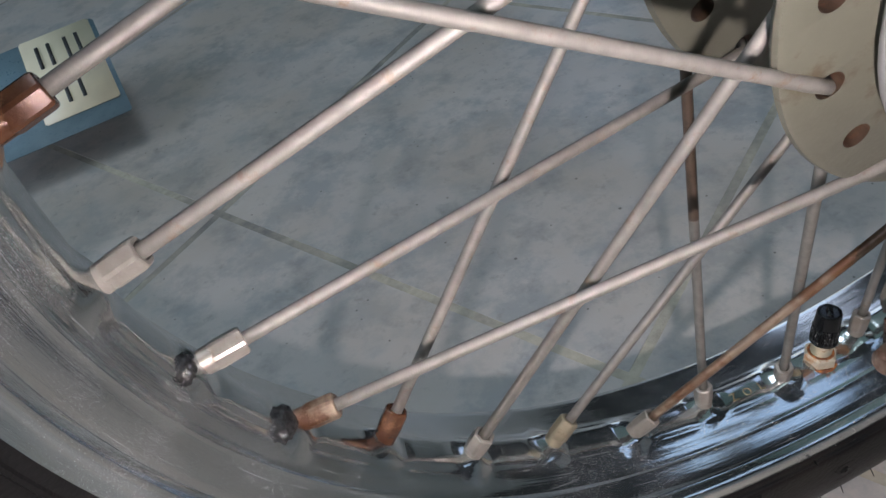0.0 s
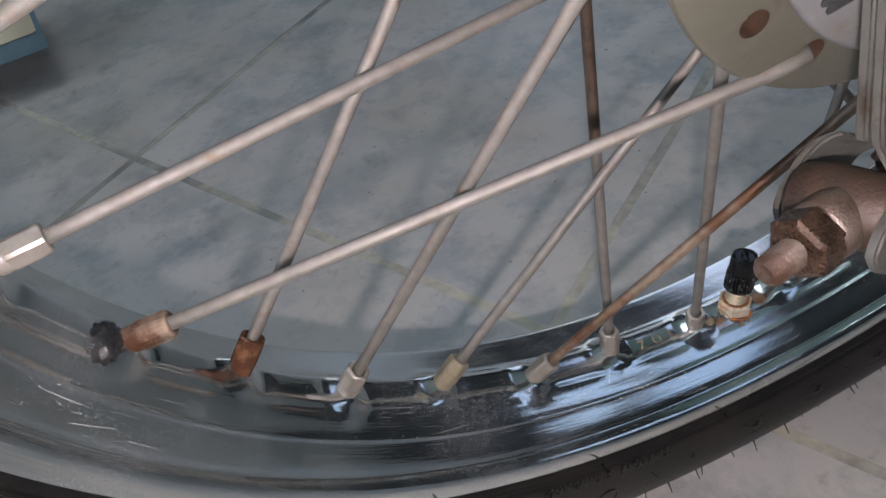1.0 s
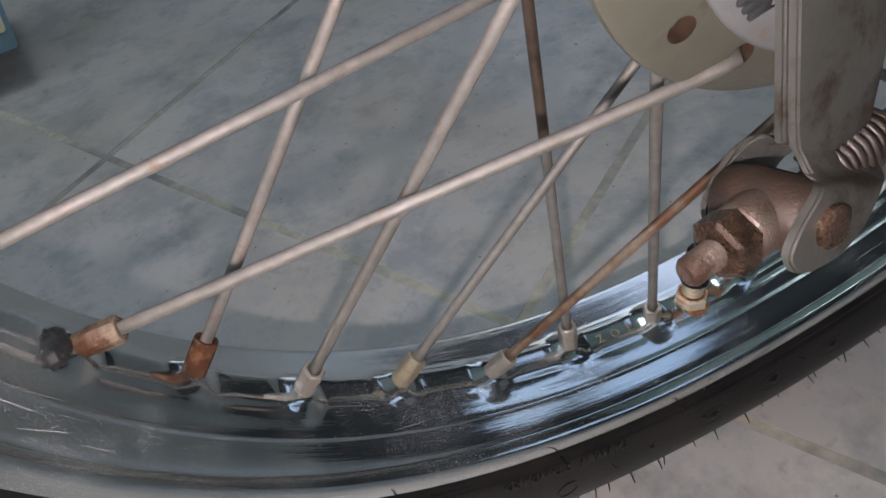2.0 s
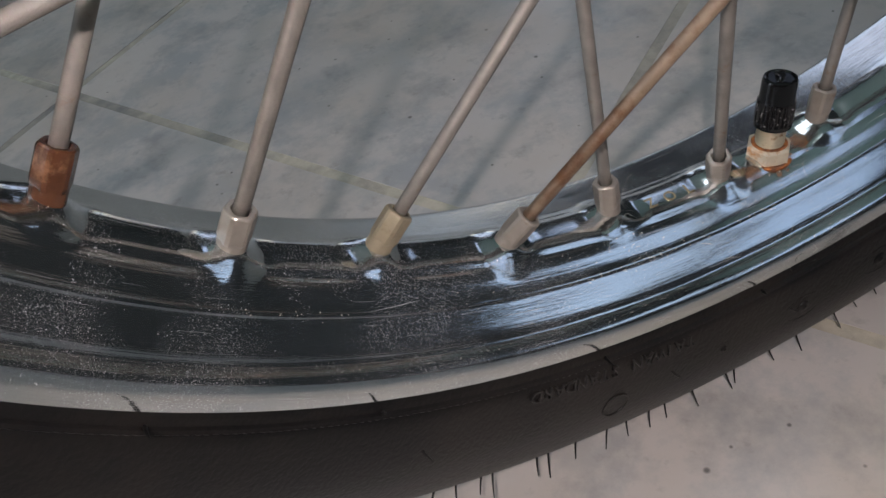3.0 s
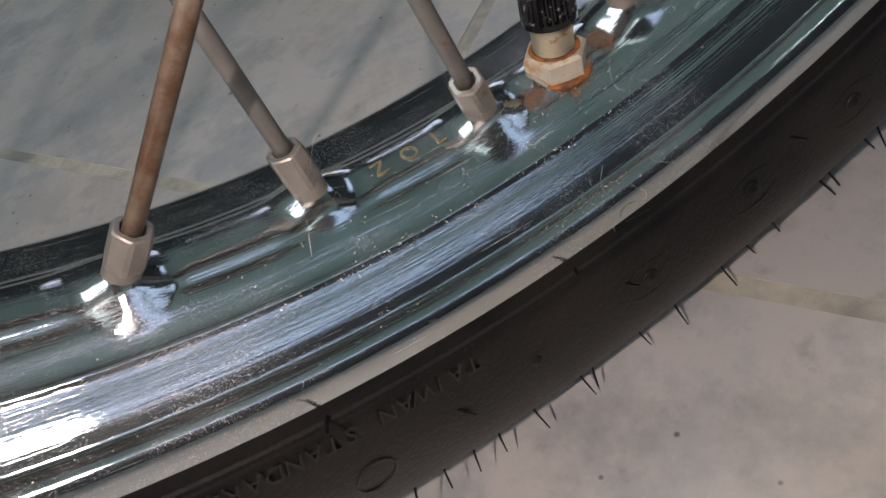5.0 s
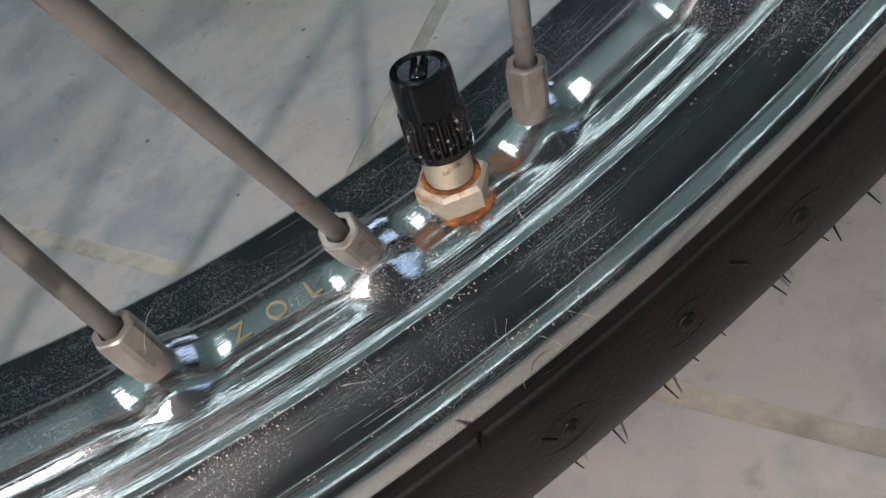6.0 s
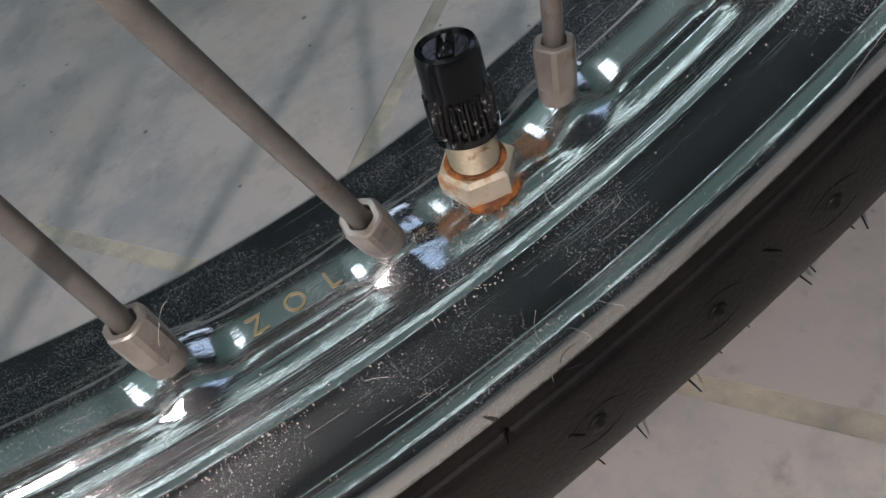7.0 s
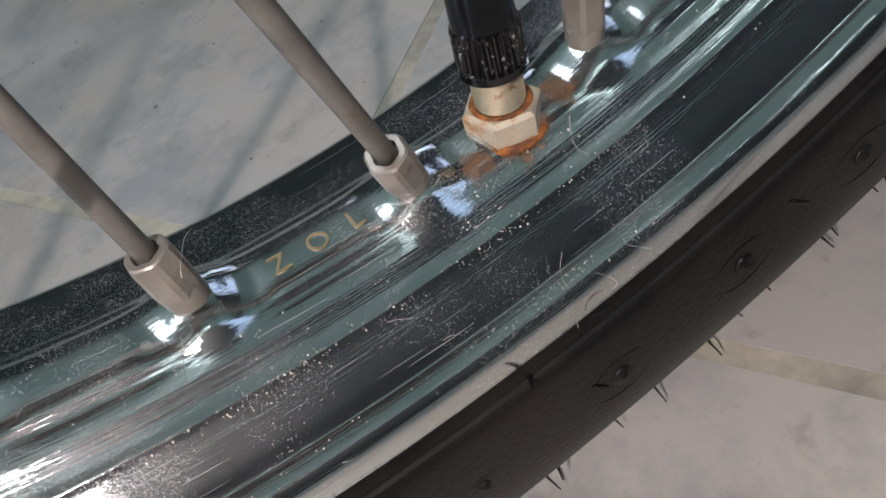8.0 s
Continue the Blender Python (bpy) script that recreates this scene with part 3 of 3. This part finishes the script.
def build_hub():
    bm = lathe_y([(-30.6, 30), (-30.6, 53.2), (-30.0, 54.0), (-29.2, 54.2), (-28.2, 53.4), (-27.4, 53.0), (-26.2, 55), (-25.0, 71.0), (-24.1, 72.6), (-22.8, 73.0), (-21.2, 72.2), (-20.2, 70), (-19.8, 58), (-14, 50), (14, 50), (19.6, 58), (20.0, 70), (20.8, 72.2), (22.4, 73), (24.0, 72.6), (24.9, 71), (26.0, 55), (31, 52), (34, 49), (34, 30)], 144)
    hub = part("hub", bm, HUB_PAINT, wheel, "cream-grey painted drum hub with drilled flanges")
    drills = bmesh.new()
    for j in range(18):
        for y0, y1 in ((-30.0, -16.0), (15.0, 30.0)):
            th = nipple_angle(2) + 36.0 + 20.0 * j + (0.0 if y0 < 0 else 10.0)
            turned([(y0, 3.2), (y1, 3.2)], 20, Matrix.Translation(polar(HOLE_R, th, 0.0)) @ Matrix.Rotation(radians(-90), 4, "X"), drills)
    bmesh.ops.recalc_face_normals(drills, faces=drills.faces)
    hub.data.materials.append(COPPER)
    drilled(hub, drills)
    for poly in hub.data.polygons:
        c = poly.center / MM
        if abs(math.hypot(c.x, c.z) - HOLE_R) < 3.6 and 18.6 < abs(c.y) < 26.4 and abs(poly.normal.y) < 0.3:
            poly.material_index = 1
    sharp(hub, 40)
    bm = lathe_y([(-44.0, 10), (-44.0, 30), (-43.0, 36), (-39.5, 44), (-36.8, 50), (-35.2, 54.6), (-34.4, 56.8), (-33.4, 57.6), (-32.0, 57.6), (-31.0, 56.8), (-30.8, 54), (-30.8, 10)], 120)
    panel = part("brake_panel", bm, ALLOY, wheel, "dull grey alloy brake panel with a black mark")
    part("black_mark", lathe_y([(-37.2, 50.0), (-36.3, 52.4), (-35.7, 54.2), (-35.3, 54.1), (-36.0, 52.2), (-36.8, 49.8)], 14, lambda th, y, r: (y - 0.12, r + 0.5 * math.sin(th * 2.1)), start=-147.5, sweep=8.5), INK, panel, "smudged black paint mark")


def build_valve():
    a, b = polar(201.0, VALVE_TH, -0.5), polar(170.0, VALVE_TH + 1.2, 4.5)
    m = frame_of(b - a, a)
    bm = bmesh.new()
    prof = []
    z = 0.0
    while z < 14.0:
        prof += [(z, 3.3), (z + 0.42, 3.95)]
        z += 0.85
    turned([(-2.0, 3.7)] + prof + [(22, 3.0)], 28, m, bm)
    valve = sharp(part("valve_stem", bm, BRASS_STEM, wheel, "threaded tyre valve stem with rust at its foot"), 20)
    bm = turned([(0.0, 5.9), (0.4, 6.3), (4.2, 6.3), (4.9, 5.6), (4.9, 3.6)], 6, m, twist=0.35)
    nut = part("nut", bm, NUT_CREAM, valve, "rust-edged hexagonal valve nut", smooth=False)
    part("rust_collar", lathe_ring(4.3, 0.75, m, 4.5, 40), ORANGE, valve, "orange rust round the stem")
    part("rust_collar", lathe_ring(6.0, 0.7, m, 0.1, 40), ORANGE, valve, "orange rust under the nut")
    bm = bmesh.new()
    rings = []
    n = 96
    for z, r, k in [(10.8, 4.7, 0), (11.1, 5.1, 0), (12.3, 5.15, 0), (12.5, 5.15, 0.6), (18.4, 5.0, 0.5), (18.9, 4.75, 0), (19.3, 4.62, 0), (24.4, 4.55, 0), (25.3, 4.25, 0), (25.5, 3.6, 0), (25.1, 3.2, 0)]:
        rings.append([bm.verts.new(m @ (Vector((math.cos(2 * math.pi * i / n) * (r - k * (i % 4 < 2)), math.sin(2 * math.pi * i / n) * (r - k * (i % 4 < 2)), z)) * MM)) for i in range(n)])
    for p, q in zip(rings, rings[1:]):
        for i in range(n):
            bm.faces.new((p[i], p[(i + 1) % n], q[(i + 1) % n], q[i]))
    bm.faces.new(rings[0][::-1])
    bm.faces.new(rings[-1])
    box((0.0024, 0.0050, 0.0008), (0, 0, 0), 0.0002, bar := bmesh.new())
    bmesh.ops.transform(bar, matrix=m @ Matrix.Translation((0, 0, 0.02525)), verts=bar.verts)
    part("key_bar", bar, PLASTIC, valve)
    cap = sharp(part("cap", bm, PLASTIC, valve, "glossy black plastic valve cap with glints painted on its grip ribs"), 30)
    # white glints on the crests of the ribs are painted as pale specks
    cap.data.materials.append(GLINTED)
    axis = (b - a).normalized()
    for poly in cap.data.polygons:
        up = (poly.center - a).dot(axis)
        if 0.0125 < up < 0.0182 and (poly.center - a - axis * up).length > 0.00475:
            poly.material_index = 1


rim = build_rim()
tyre = build_tyre()
build_spokes()
build_hub()
build_valve()


# ------------------------------------------------------------ brake lever
# its own directions: u and v across the lever's broad side, w out of it
LEVER_U, LEVER_V, LEVER_W = Vector((0.8879, -0.4498, -0.0970)), Vector((0.4108, 0.6799, 0.6075)), Vector((-0.2073, -0.5792, 0.7884))
LEVER_TIP = Vector((-73.66, -66.36, -52.76))


def lv(u, v, w):
    """Millimetres from the tip of the brake rod along the lever's directions, in metres of the wheel."""
    return (LEVER_TIP + LEVER_U * u + LEVER_V * v + LEVER_W * w) * MM


def build_brake_lever():
    lever = tagged(new("brake_lever"), "grey steel brake lever with rusty rod, nut and spring", "lever")
    lever.matrix_basis = WHEEL_POSE
    rod = (LEVER_U * 0.78 + LEVER_V * 0.50 + LEVER_W * -0.38).normalized()
    tip = lv(0, 0, 0)
    m = frame_of(rod, tip)
    prof = [(-2.0, 1.8), (-1.6, 2.4)]
    z = -1.4
    while z < 8.6:
        prof += [(z, 2.1), (z + 0.5, 2.85)]
        z += 1.0
    rod_ob = part("brake_rod", turned(prof + [(45.0, 2.5), (60.0, 2.5)], 28, m), ZINC_BROWN, lever, "rusty threaded end of the brake rod")
    sharp(rod_ob, 20)
    nut = part("nut", turned([(5.8, 4.9), (6.4, 6.1), (11.2, 6.1), (11.8, 5.2)], 6, m, twist=0.25), COPPERY, lever, "rusty hexagonal adjusting nut")
    sharp(nut, 25)
    part("sleeve", turned([(11.4, 5.0), (11.9, 5.7), (15.0, 5.9), (21.0, 5.9), (22.0, 5.0)], 36, m), ZINC_BROWN, lever, "rust-stained steel sleeve")
    side = rod.cross(LEVER_W).normalized()
    pin_dir = (LEVER_U * 0.57 - LEVER_V * 0.31 + LEVER_W * 0.76).normalized()
    centre = tip + rod * 0.0215
    part("trunnion", turned([(-10.4, 5.2), (-9.4, 6.0), (-5.0, 6.9), (3.0, 6.9), (7.2, 6.2), (8.4, 5.4)], 36, frame_of(pin_dir, centre)), KNUCKLE, lever, "rusty barrel of the cross pin")
    pin = part("pin_head", turned([(10.6, 3.4), (10.8, 4.0), (12.0, 4.0), (12.5, 3.2)], 30, frame_of(pin_dir, centre)), COPPERY, lever, "copper-brown round pin head")
    sharp(pin, 25)
    # the lever: two pressed sheets laid together, that splay into a fork round the pin
    foot = lv(22.5, 22.0, -8.0)
    ex = foot - centre
    ex = (ex - pin_dir * ex.dot(pin_dir)).normalized()
    ey = pin_dir.cross(ex)
    front = [(1.2, 51.0, 51.0, 72.0, 16.5), (1.2, 26.5, 24.6, 41.0, -1.6), (1.2, 11.3, 7.7, 21.6, -13.2), (1.9, 9.0, 4.0, 19.4, -14.6), (4.6, 6.4, 2.2, 17.4, -16.0), (8.0, 4.6, 5.0, 14.4, -13.4), (9.4, 1.8, 6.6, 10.0, -11.6), (9.6, -2.8, 7.2, 4.4, -11.6), (9.6, -6.6, 6.8, -0.6, -9.8), (9.6, -9.1, 5.4, -4.6, -6.8), (9.6, -9.9, 2.0, -8.4, -2.0)]
    back = [(-1.2, 51.0, 51.0, 71.0, 17.0), (-1.2, 26.5, 24.9, 40.5, -1.0), (-1.2, 10.8, 8.0, 20.6, -12.4), (-2.2, 10.4, 5.4, 18.6, -12.2), (-6.2, 11.6, 3.4, 17.0, -12.4), (-10.4, 10.0, 2.0, 14.6, -12.0), (-11.9, 6.4, 2.4, 10.4, -12.0), (-12.2, 0.8, 2.6, 4.6, -12.0), (-12.2, -4.4, 1.6, -2.0, -10.0), (-12.2, -6.6, -2.0, -5.8, -7.0)]
    for stations in (front, back):
        bm = bmesh.new()
        rings = []
        for o, ax, ay, bx, by in smooth_half(stations, 3):
            rings.append([])
            for share, lift in ((0.0, -1.1), (0.0, 1.1), (0.3, 1.25), (0.7, 1.2), (1.0, 0.9), (1.0, -1.1)):
                flat = ex * (ax + (bx - ax) * share) + ey * (ay + (by - ay) * share)
                rings[-1].append(bm.verts.new(centre + (flat + pin_dir * (o + lift)) * MM))
        for p, q in zip(rings, rings[1:]):
            for i in range(6):
                bm.faces.new((p[i], p[(i + 1) % 6], q[(i + 1) % 6], q[i]))
        bm.faces.new(rings[0][::-1])
        bm.faces.new(rings[-1])
        bmesh.ops.recalc_face_normals(bm, faces=bm.faces)
        bmesh.ops.bevel(bm, geom=[e for e in bm.edges if e.calc_face_angle(0) > 1.0], offset=0.0005, segments=2, affect="EDGES")
        sharp(part("fork_arm", bm, STEEL_FORK, lever), 40)
    # return spring round the rod
    pts = []
    for i in range(15 * 8 + 1):
        a = 2 * math.pi * i / 15
        pts.append(m @ (Vector((5.0 * math.cos(a), 5.0 * math.sin(a), 35.0 + 2.2 * i / 15)) * MM))
    part("spring", tube(pts, [0.0009] * len(pts), 8), SPRING_STEEL, lever, "browned steel coil spring")
    return lever


build_brake_lever()


# ----------------------------------------------------------- number plate
def build_plate():
    plate = tagged(new("number_plate"), "ivory number plate with dark outlined characters on a bluish base", "plate")
    plate.matrix_basis = pose(-0.2385, 0.590, 0.034, 15.8, 0, 3.0)
    # its lower right corner is the origin
    part("base", box((0.19, 0.146, 0.004), (-0.095, 0.072, 0.0), 0.0016), BLUE, plate, "bluish plastic backing with a clear rim")
    part("panel", box((0.068, 0.124, 0.004), (-0.038, 0.080, 0.0036), 0.0016), IVORY, plate, "ivory panel")
    for cx, cy, w, h in ((-0.038, 0.050, 0.013, 0.034), (-0.025, 0.108, 0.011, 0.034), (-0.052, 0.108, 0.011, 0.034)):
        for x in ({cx - w / 2, cx + w / 2}):
            part("bar", box((0.0036, h, 0.0012), (x, cy, 0.0060), 0.0004), INK, plate)
    part("foot", box((0.15, 0.02, 0.074), (-0.095, 0.125, -0.0375), 0.003), BLUE, plate)
    return plate


def text_mesh(body, size, depth):
    """A word as a mesh in x and y, from the built-in font."""
    cu = bpy.data.curves.new("letter", "FONT")
    cu.body, cu.size, cu.extrude, cu.align_x = body, size, depth, "CENTER"
    cu.resolution_u = 3
    ob = new("letter", cu)
    dg = bpy.context.evaluated_depsgraph_get()
    me = bpy.data.meshes.new_from_object(ob.evaluated_get(dg))
    bpy.data.objects.remove(ob)
    return me


def tyre_face(r):
    """How far from the wheel's middle the side of the tyre lies at radius r, mm."""
    half = TYRE_HALF
    for (y0, r0), (y1, r1) in zip(half, half[1:]):
        if r0 <= r <= r1:
            return y0 + (y1 - y0) * (r - r0) / (r1 - r0)
    return half[0][0]


def build_tyre_marks(tyre):
    # raised lettering, its tops away from the hub; a lighter rubber paints its lit edges
    start, step = -102.3, 0.905
    rr = 223.2
    for i, ch in enumerate("TAIWAN STANDARD"):
        if ch == " ":
            continue
        th = start - step * i
        lo, hi = polar(rr - 2.0, th, -tyre_face(rr - 2.0)), polar(rr + 2.0, th, -tyre_face(rr + 2.0))
        up = (hi - lo).normalized()
        right = (polar(rr, th - 0.5, 0) - polar(rr, th + 0.5, 0)).normalized()
        n = right.cross(up)
        m = Matrix((right, up, n)).transposed().to_4x4()
        m.translation = lo.lerp(hi, 0.2) + n * 0.0003
        ob = new("letter", text_mesh(ch, 0.0047, 0.0006))
        ob.data.materials.append(RUBBER_LIT)
        ob.parent = tyre
        ob.matrix_basis = m
    # a fine notched line round the bead
    bead = lathe_y([(-27.1, 219.5), (-27.8, 219.8), (-28.2, 220.5), (-27.9, 221.0)], 1440, lambda th, y, r: (y - (0.16 if round(th * 4) % 2 else 0.0), r))
    sharp(part("bead_line", bead, RUBBER, tyre), 25)
    # a raised ring and two moulded nubs
    for th, r, rad, name in ((-107.9, 236.5, 4.0, "mould_ring"), (-92.0, 232.0, 2.2, "nub"), (-85.2, 230.5, 2.2, "nub"), (-78.4, 231.0, 2.2, "nub"), (-99.0, 232.5, 1.2, "nub")):
        lo, hi = polar(r - 2.0, th, -tyre_face(r - 2.0)), polar(r + 2.0, th, -tyre_face(r + 2.0))
        up = (hi - lo).normalized()
        right = (polar(r, th - 0.5, 0) - polar(r, th + 0.5, 0)).normalized()
        m = Matrix((right, up, right.cross(up))).transposed().to_4x4()
        m.translation = (lo + hi) / 2
        if name == "mould_ring":
            bm = lathe_ring(rad, 0.28, m, 0.1, 40)
        else:
            bm = turned([(-0.3, rad), (0.5, rad * 0.85), (0.35, rad * 0.5), (0.9, rad * 0.3)], 20, m)
            lathe_big = lathe_ring(rad * 2.0, 0.07, m @ Matrix.Diagonal((1.5, 1.0, 1.0, 1.0)), 0.02, 40)
            part("mould_ring", lathe_big, RUBBER, tyre)
        part(name, bm, RUBBER, tyre)
    # rubber whiskers left by the mould's vents
    rnd = random.Random(4)
    me = None
    th = -168.0
    while th < -30.0:
        r = rnd.uniform(263.5, 266.5)
        base = polar(r - 0.5, th, -tyre_face(r) + 0.3)
        d = (polar(1.0, th + rnd.uniform(-14, 14), 0.0) / MM * 1.0 + Vector((0, -0.5, 0))).normalized()
        if me is None:
            bm = tube([Vector((0, 0, 0)), Vector((0.0001, 0, 0.0040)), Vector((0.0005, 0, 0.0090))], [0.00034, 0.00028, 0.00015], 6)
            me = bpy.data.meshes.new("whisker")
            bm.to_mesh(me)
            bm.free()
            me.materials.append(RUBBER)
        ob = new("whisker", me)
        ob.parent = tyre
        ob.matrix_basis = frame_of(d, base) @ Matrix.Diagonal((1, 1, rnd.uniform(0.7, 1.2), 1))
        th += rnd.choice((0.9, 1.6, 1.9, 2.4, 3.0))
    # a few more by the bead, and some pressed flat on the side
    for th, r, out, tall in ((-139.5, 219.6, -0.5, 0.9), (-126.0, 219.6, -0.8, 0.5), (-109.3, 219.6, -0.6, 0.8), (-95.6, 219.6, -0.8, 0.5), (-122.7, 231.0, 0.25, 0.5), (-93.4, 229.0, 0.25, 0.4), (-103.5, 232.0, 0.25, 0.5), (-82.3, 226.0, 0.25, 0.5)):
        base = polar(r, th, -tyre_face(r) + 0.2)
        d = polar(1.0, th + 40.0, 0.0) / MM * out + Vector((0, -0.6 if out < 0 else -0.12, 0))
        ob = new("whisker", me)
        ob.parent = tyre
        ob.matrix_basis = frame_of(d, base) @ Matrix.Diagonal((1.3, 1.3, tall, 1))


def build_rim_stamp(rim):
    # three stamped characters between two nipples
    for i, ch in enumerate("ZOL"):
        th = -101.75 + 1.8 * i
        right = (polar(200, th + 0.5, 0) - polar(200, th - 0.5, 0)).normalized()
        up = Vector((0, 1, 0))
        n = right.cross(up)
        m = Matrix((right, up, n)).transposed().to_4x4()
        m.translation = polar(198.68, th, -2.2)
        ob = new("letter", text_mesh(ch, 0.0046, 0.00022))
        ob.data.materials.append(STAMP)
        ob.parent = rim
        ob.matrix_basis = m


def rim_face(y):
    half = RIM_HALF
    for (y0, r0), (y1, r1) in zip(half, half[1:]):
        if y0 <= abs(y) <= y1:
            return r0 + (r1 - r0) * (abs(y) - y0) / (y1 - y0)
    return half[-1][1]


def build_debris():
    rnd = random.Random(11)
    bm = bmesh.new()
    for i in range(420):
        th = rnd.choice((rnd.uniform(-135, -70), rnd.gauss(-104, 3), rnd.gauss(-93, 3)))
        y = rnd.choice((-13.2, -13.0, -22.2, -6.8, -9.5)) + rnd.gauss(0, 0.6)
        p = polar(rim_face(y) - 0.1, th, y)
        size = rnd.uniform(0.00005, 0.00017)
        got = bmesh.ops.create_icosphere(bm, subdivisions=1, radius=size)
        bmesh.ops.translate(bm, vec=p + Vector((rnd.uniform(-1, 1), rnd.uniform(-1, 1), rnd.uniform(-1, 1))) * size * 0.4, verts=got["verts"])
    grit = tagged(mesh_object("grit", bm, GRIT), "tan grains of dust and grit lying on the rim", "grit", kind="stuff")
    grit.matrix_basis = WHEEL_POSE
    bm = bmesh.new()
    for th, y, r in ((-84.6, -3.0, 197.0), (-84.0, 0.0, 190.5), (-95.0, -4.5, 198.0), (-96.0, -6.0, 197.5), (-91.0, -25.8, 216.0), (-93.0, -26.6, 218.0), (-89.5, -23.0, 211.0), (-88.5, -12.0, 204.0), (-104.5, 0.0, 186.0), (-97.5, -20.0, 209.0), (-107.0, -9.0, 202.5), (-86.2, -15.0, 206.0), (-92.6, -23.5, 211.6), (-99.4, -14.0, 205.8), (-94.4, -10.0, 203.2), (-103.2, -24.8, 213.0), (-104.6, -5.0, 196.5)):
        p = polar(r - 0.4, th, y)
        reach = rnd.uniform(0.0004, 0.0010)
        pts, d = [], Vector((rnd.uniform(-1, 1), rnd.uniform(-1, 1), rnd.uniform(-0.3, 0.8))).normalized()
        curl = Vector((rnd.uniform(-1, 1), rnd.uniform(-1, 1), rnd.uniform(-1, 1))) * 0.35
        for j in range(10):
            pts.append(p.copy())
            d = (d + curl).normalized()
            curl = curl * 0.9 + Vector((rnd.uniform(-1, 1), rnd.uniform(-1, 1), rnd.uniform(-1, 1))) * 0.12
            p = p + d * reach
        tube(pts, [0.00003] * 10, 5, bm)
    hair = bmesh.new()
    at = polar(217.0, -92.3, -26.6)
    tube([at, at + Vector((0.0012, -0.0010, 0.0010)), at + Vector((0.0030, -0.0014, 0.0012)), at + Vector((0.0046, -0.0012, 0.0004))], [0.00006, 0.00014, 0.00014, 0.00005], 6, hair)
    hair_ob = tagged(mesh_object("rubber_shaving", hair, RUBBER), "curled black rubber shaving lying on the rim's lip", "rubber shaving")
    hair_ob.matrix_basis = WHEEL_POSE
    lint = tagged(mesh_object("lint", bm, LINT), "pale curled lint fibres caught on the rim and nipples", "lint", kind="stuff")
    lint.matrix_basis = WHEEL_POSE
    # greasy fluff round the feet of three nipples
    first = None
    for k, size in ((1, 3.3), (2, 4.3)):
        bm = bmesh.new()
        bmesh.ops.create_icosphere(bm, subdivisions=4, radius=1.0)
        for v in bm.verts:
            f = 1 + 0.16 * noise.noise(v.co * 2.3 + Vector((k * 7.0, 0, 0))) + 0.10 * abs(noise.noise(v.co * 6.0)) + 0.05 * math.sin(14 * math.atan2(v.co.y, v.co.x))
            v.co = Vector((v.co.x * 0.9, v.co.y * 1.15, v.co.z * 0.75)) * f * size * MM
        clump = tagged(mesh_object("grease_clump", bm, GREASE), "black greasy fluff stuck at the foot of a nipple", "grease clump", "grease clumps on the rim")
        clump.matrix_basis = WHEEL_POSE @ Matrix.Translation(polar(200.0, nipple_angle(k) - 1.6, -2.8))


build_plate()
build_tyre_marks(tyre)
build_rim_stamp(rim)
build_debris()
build_floor()
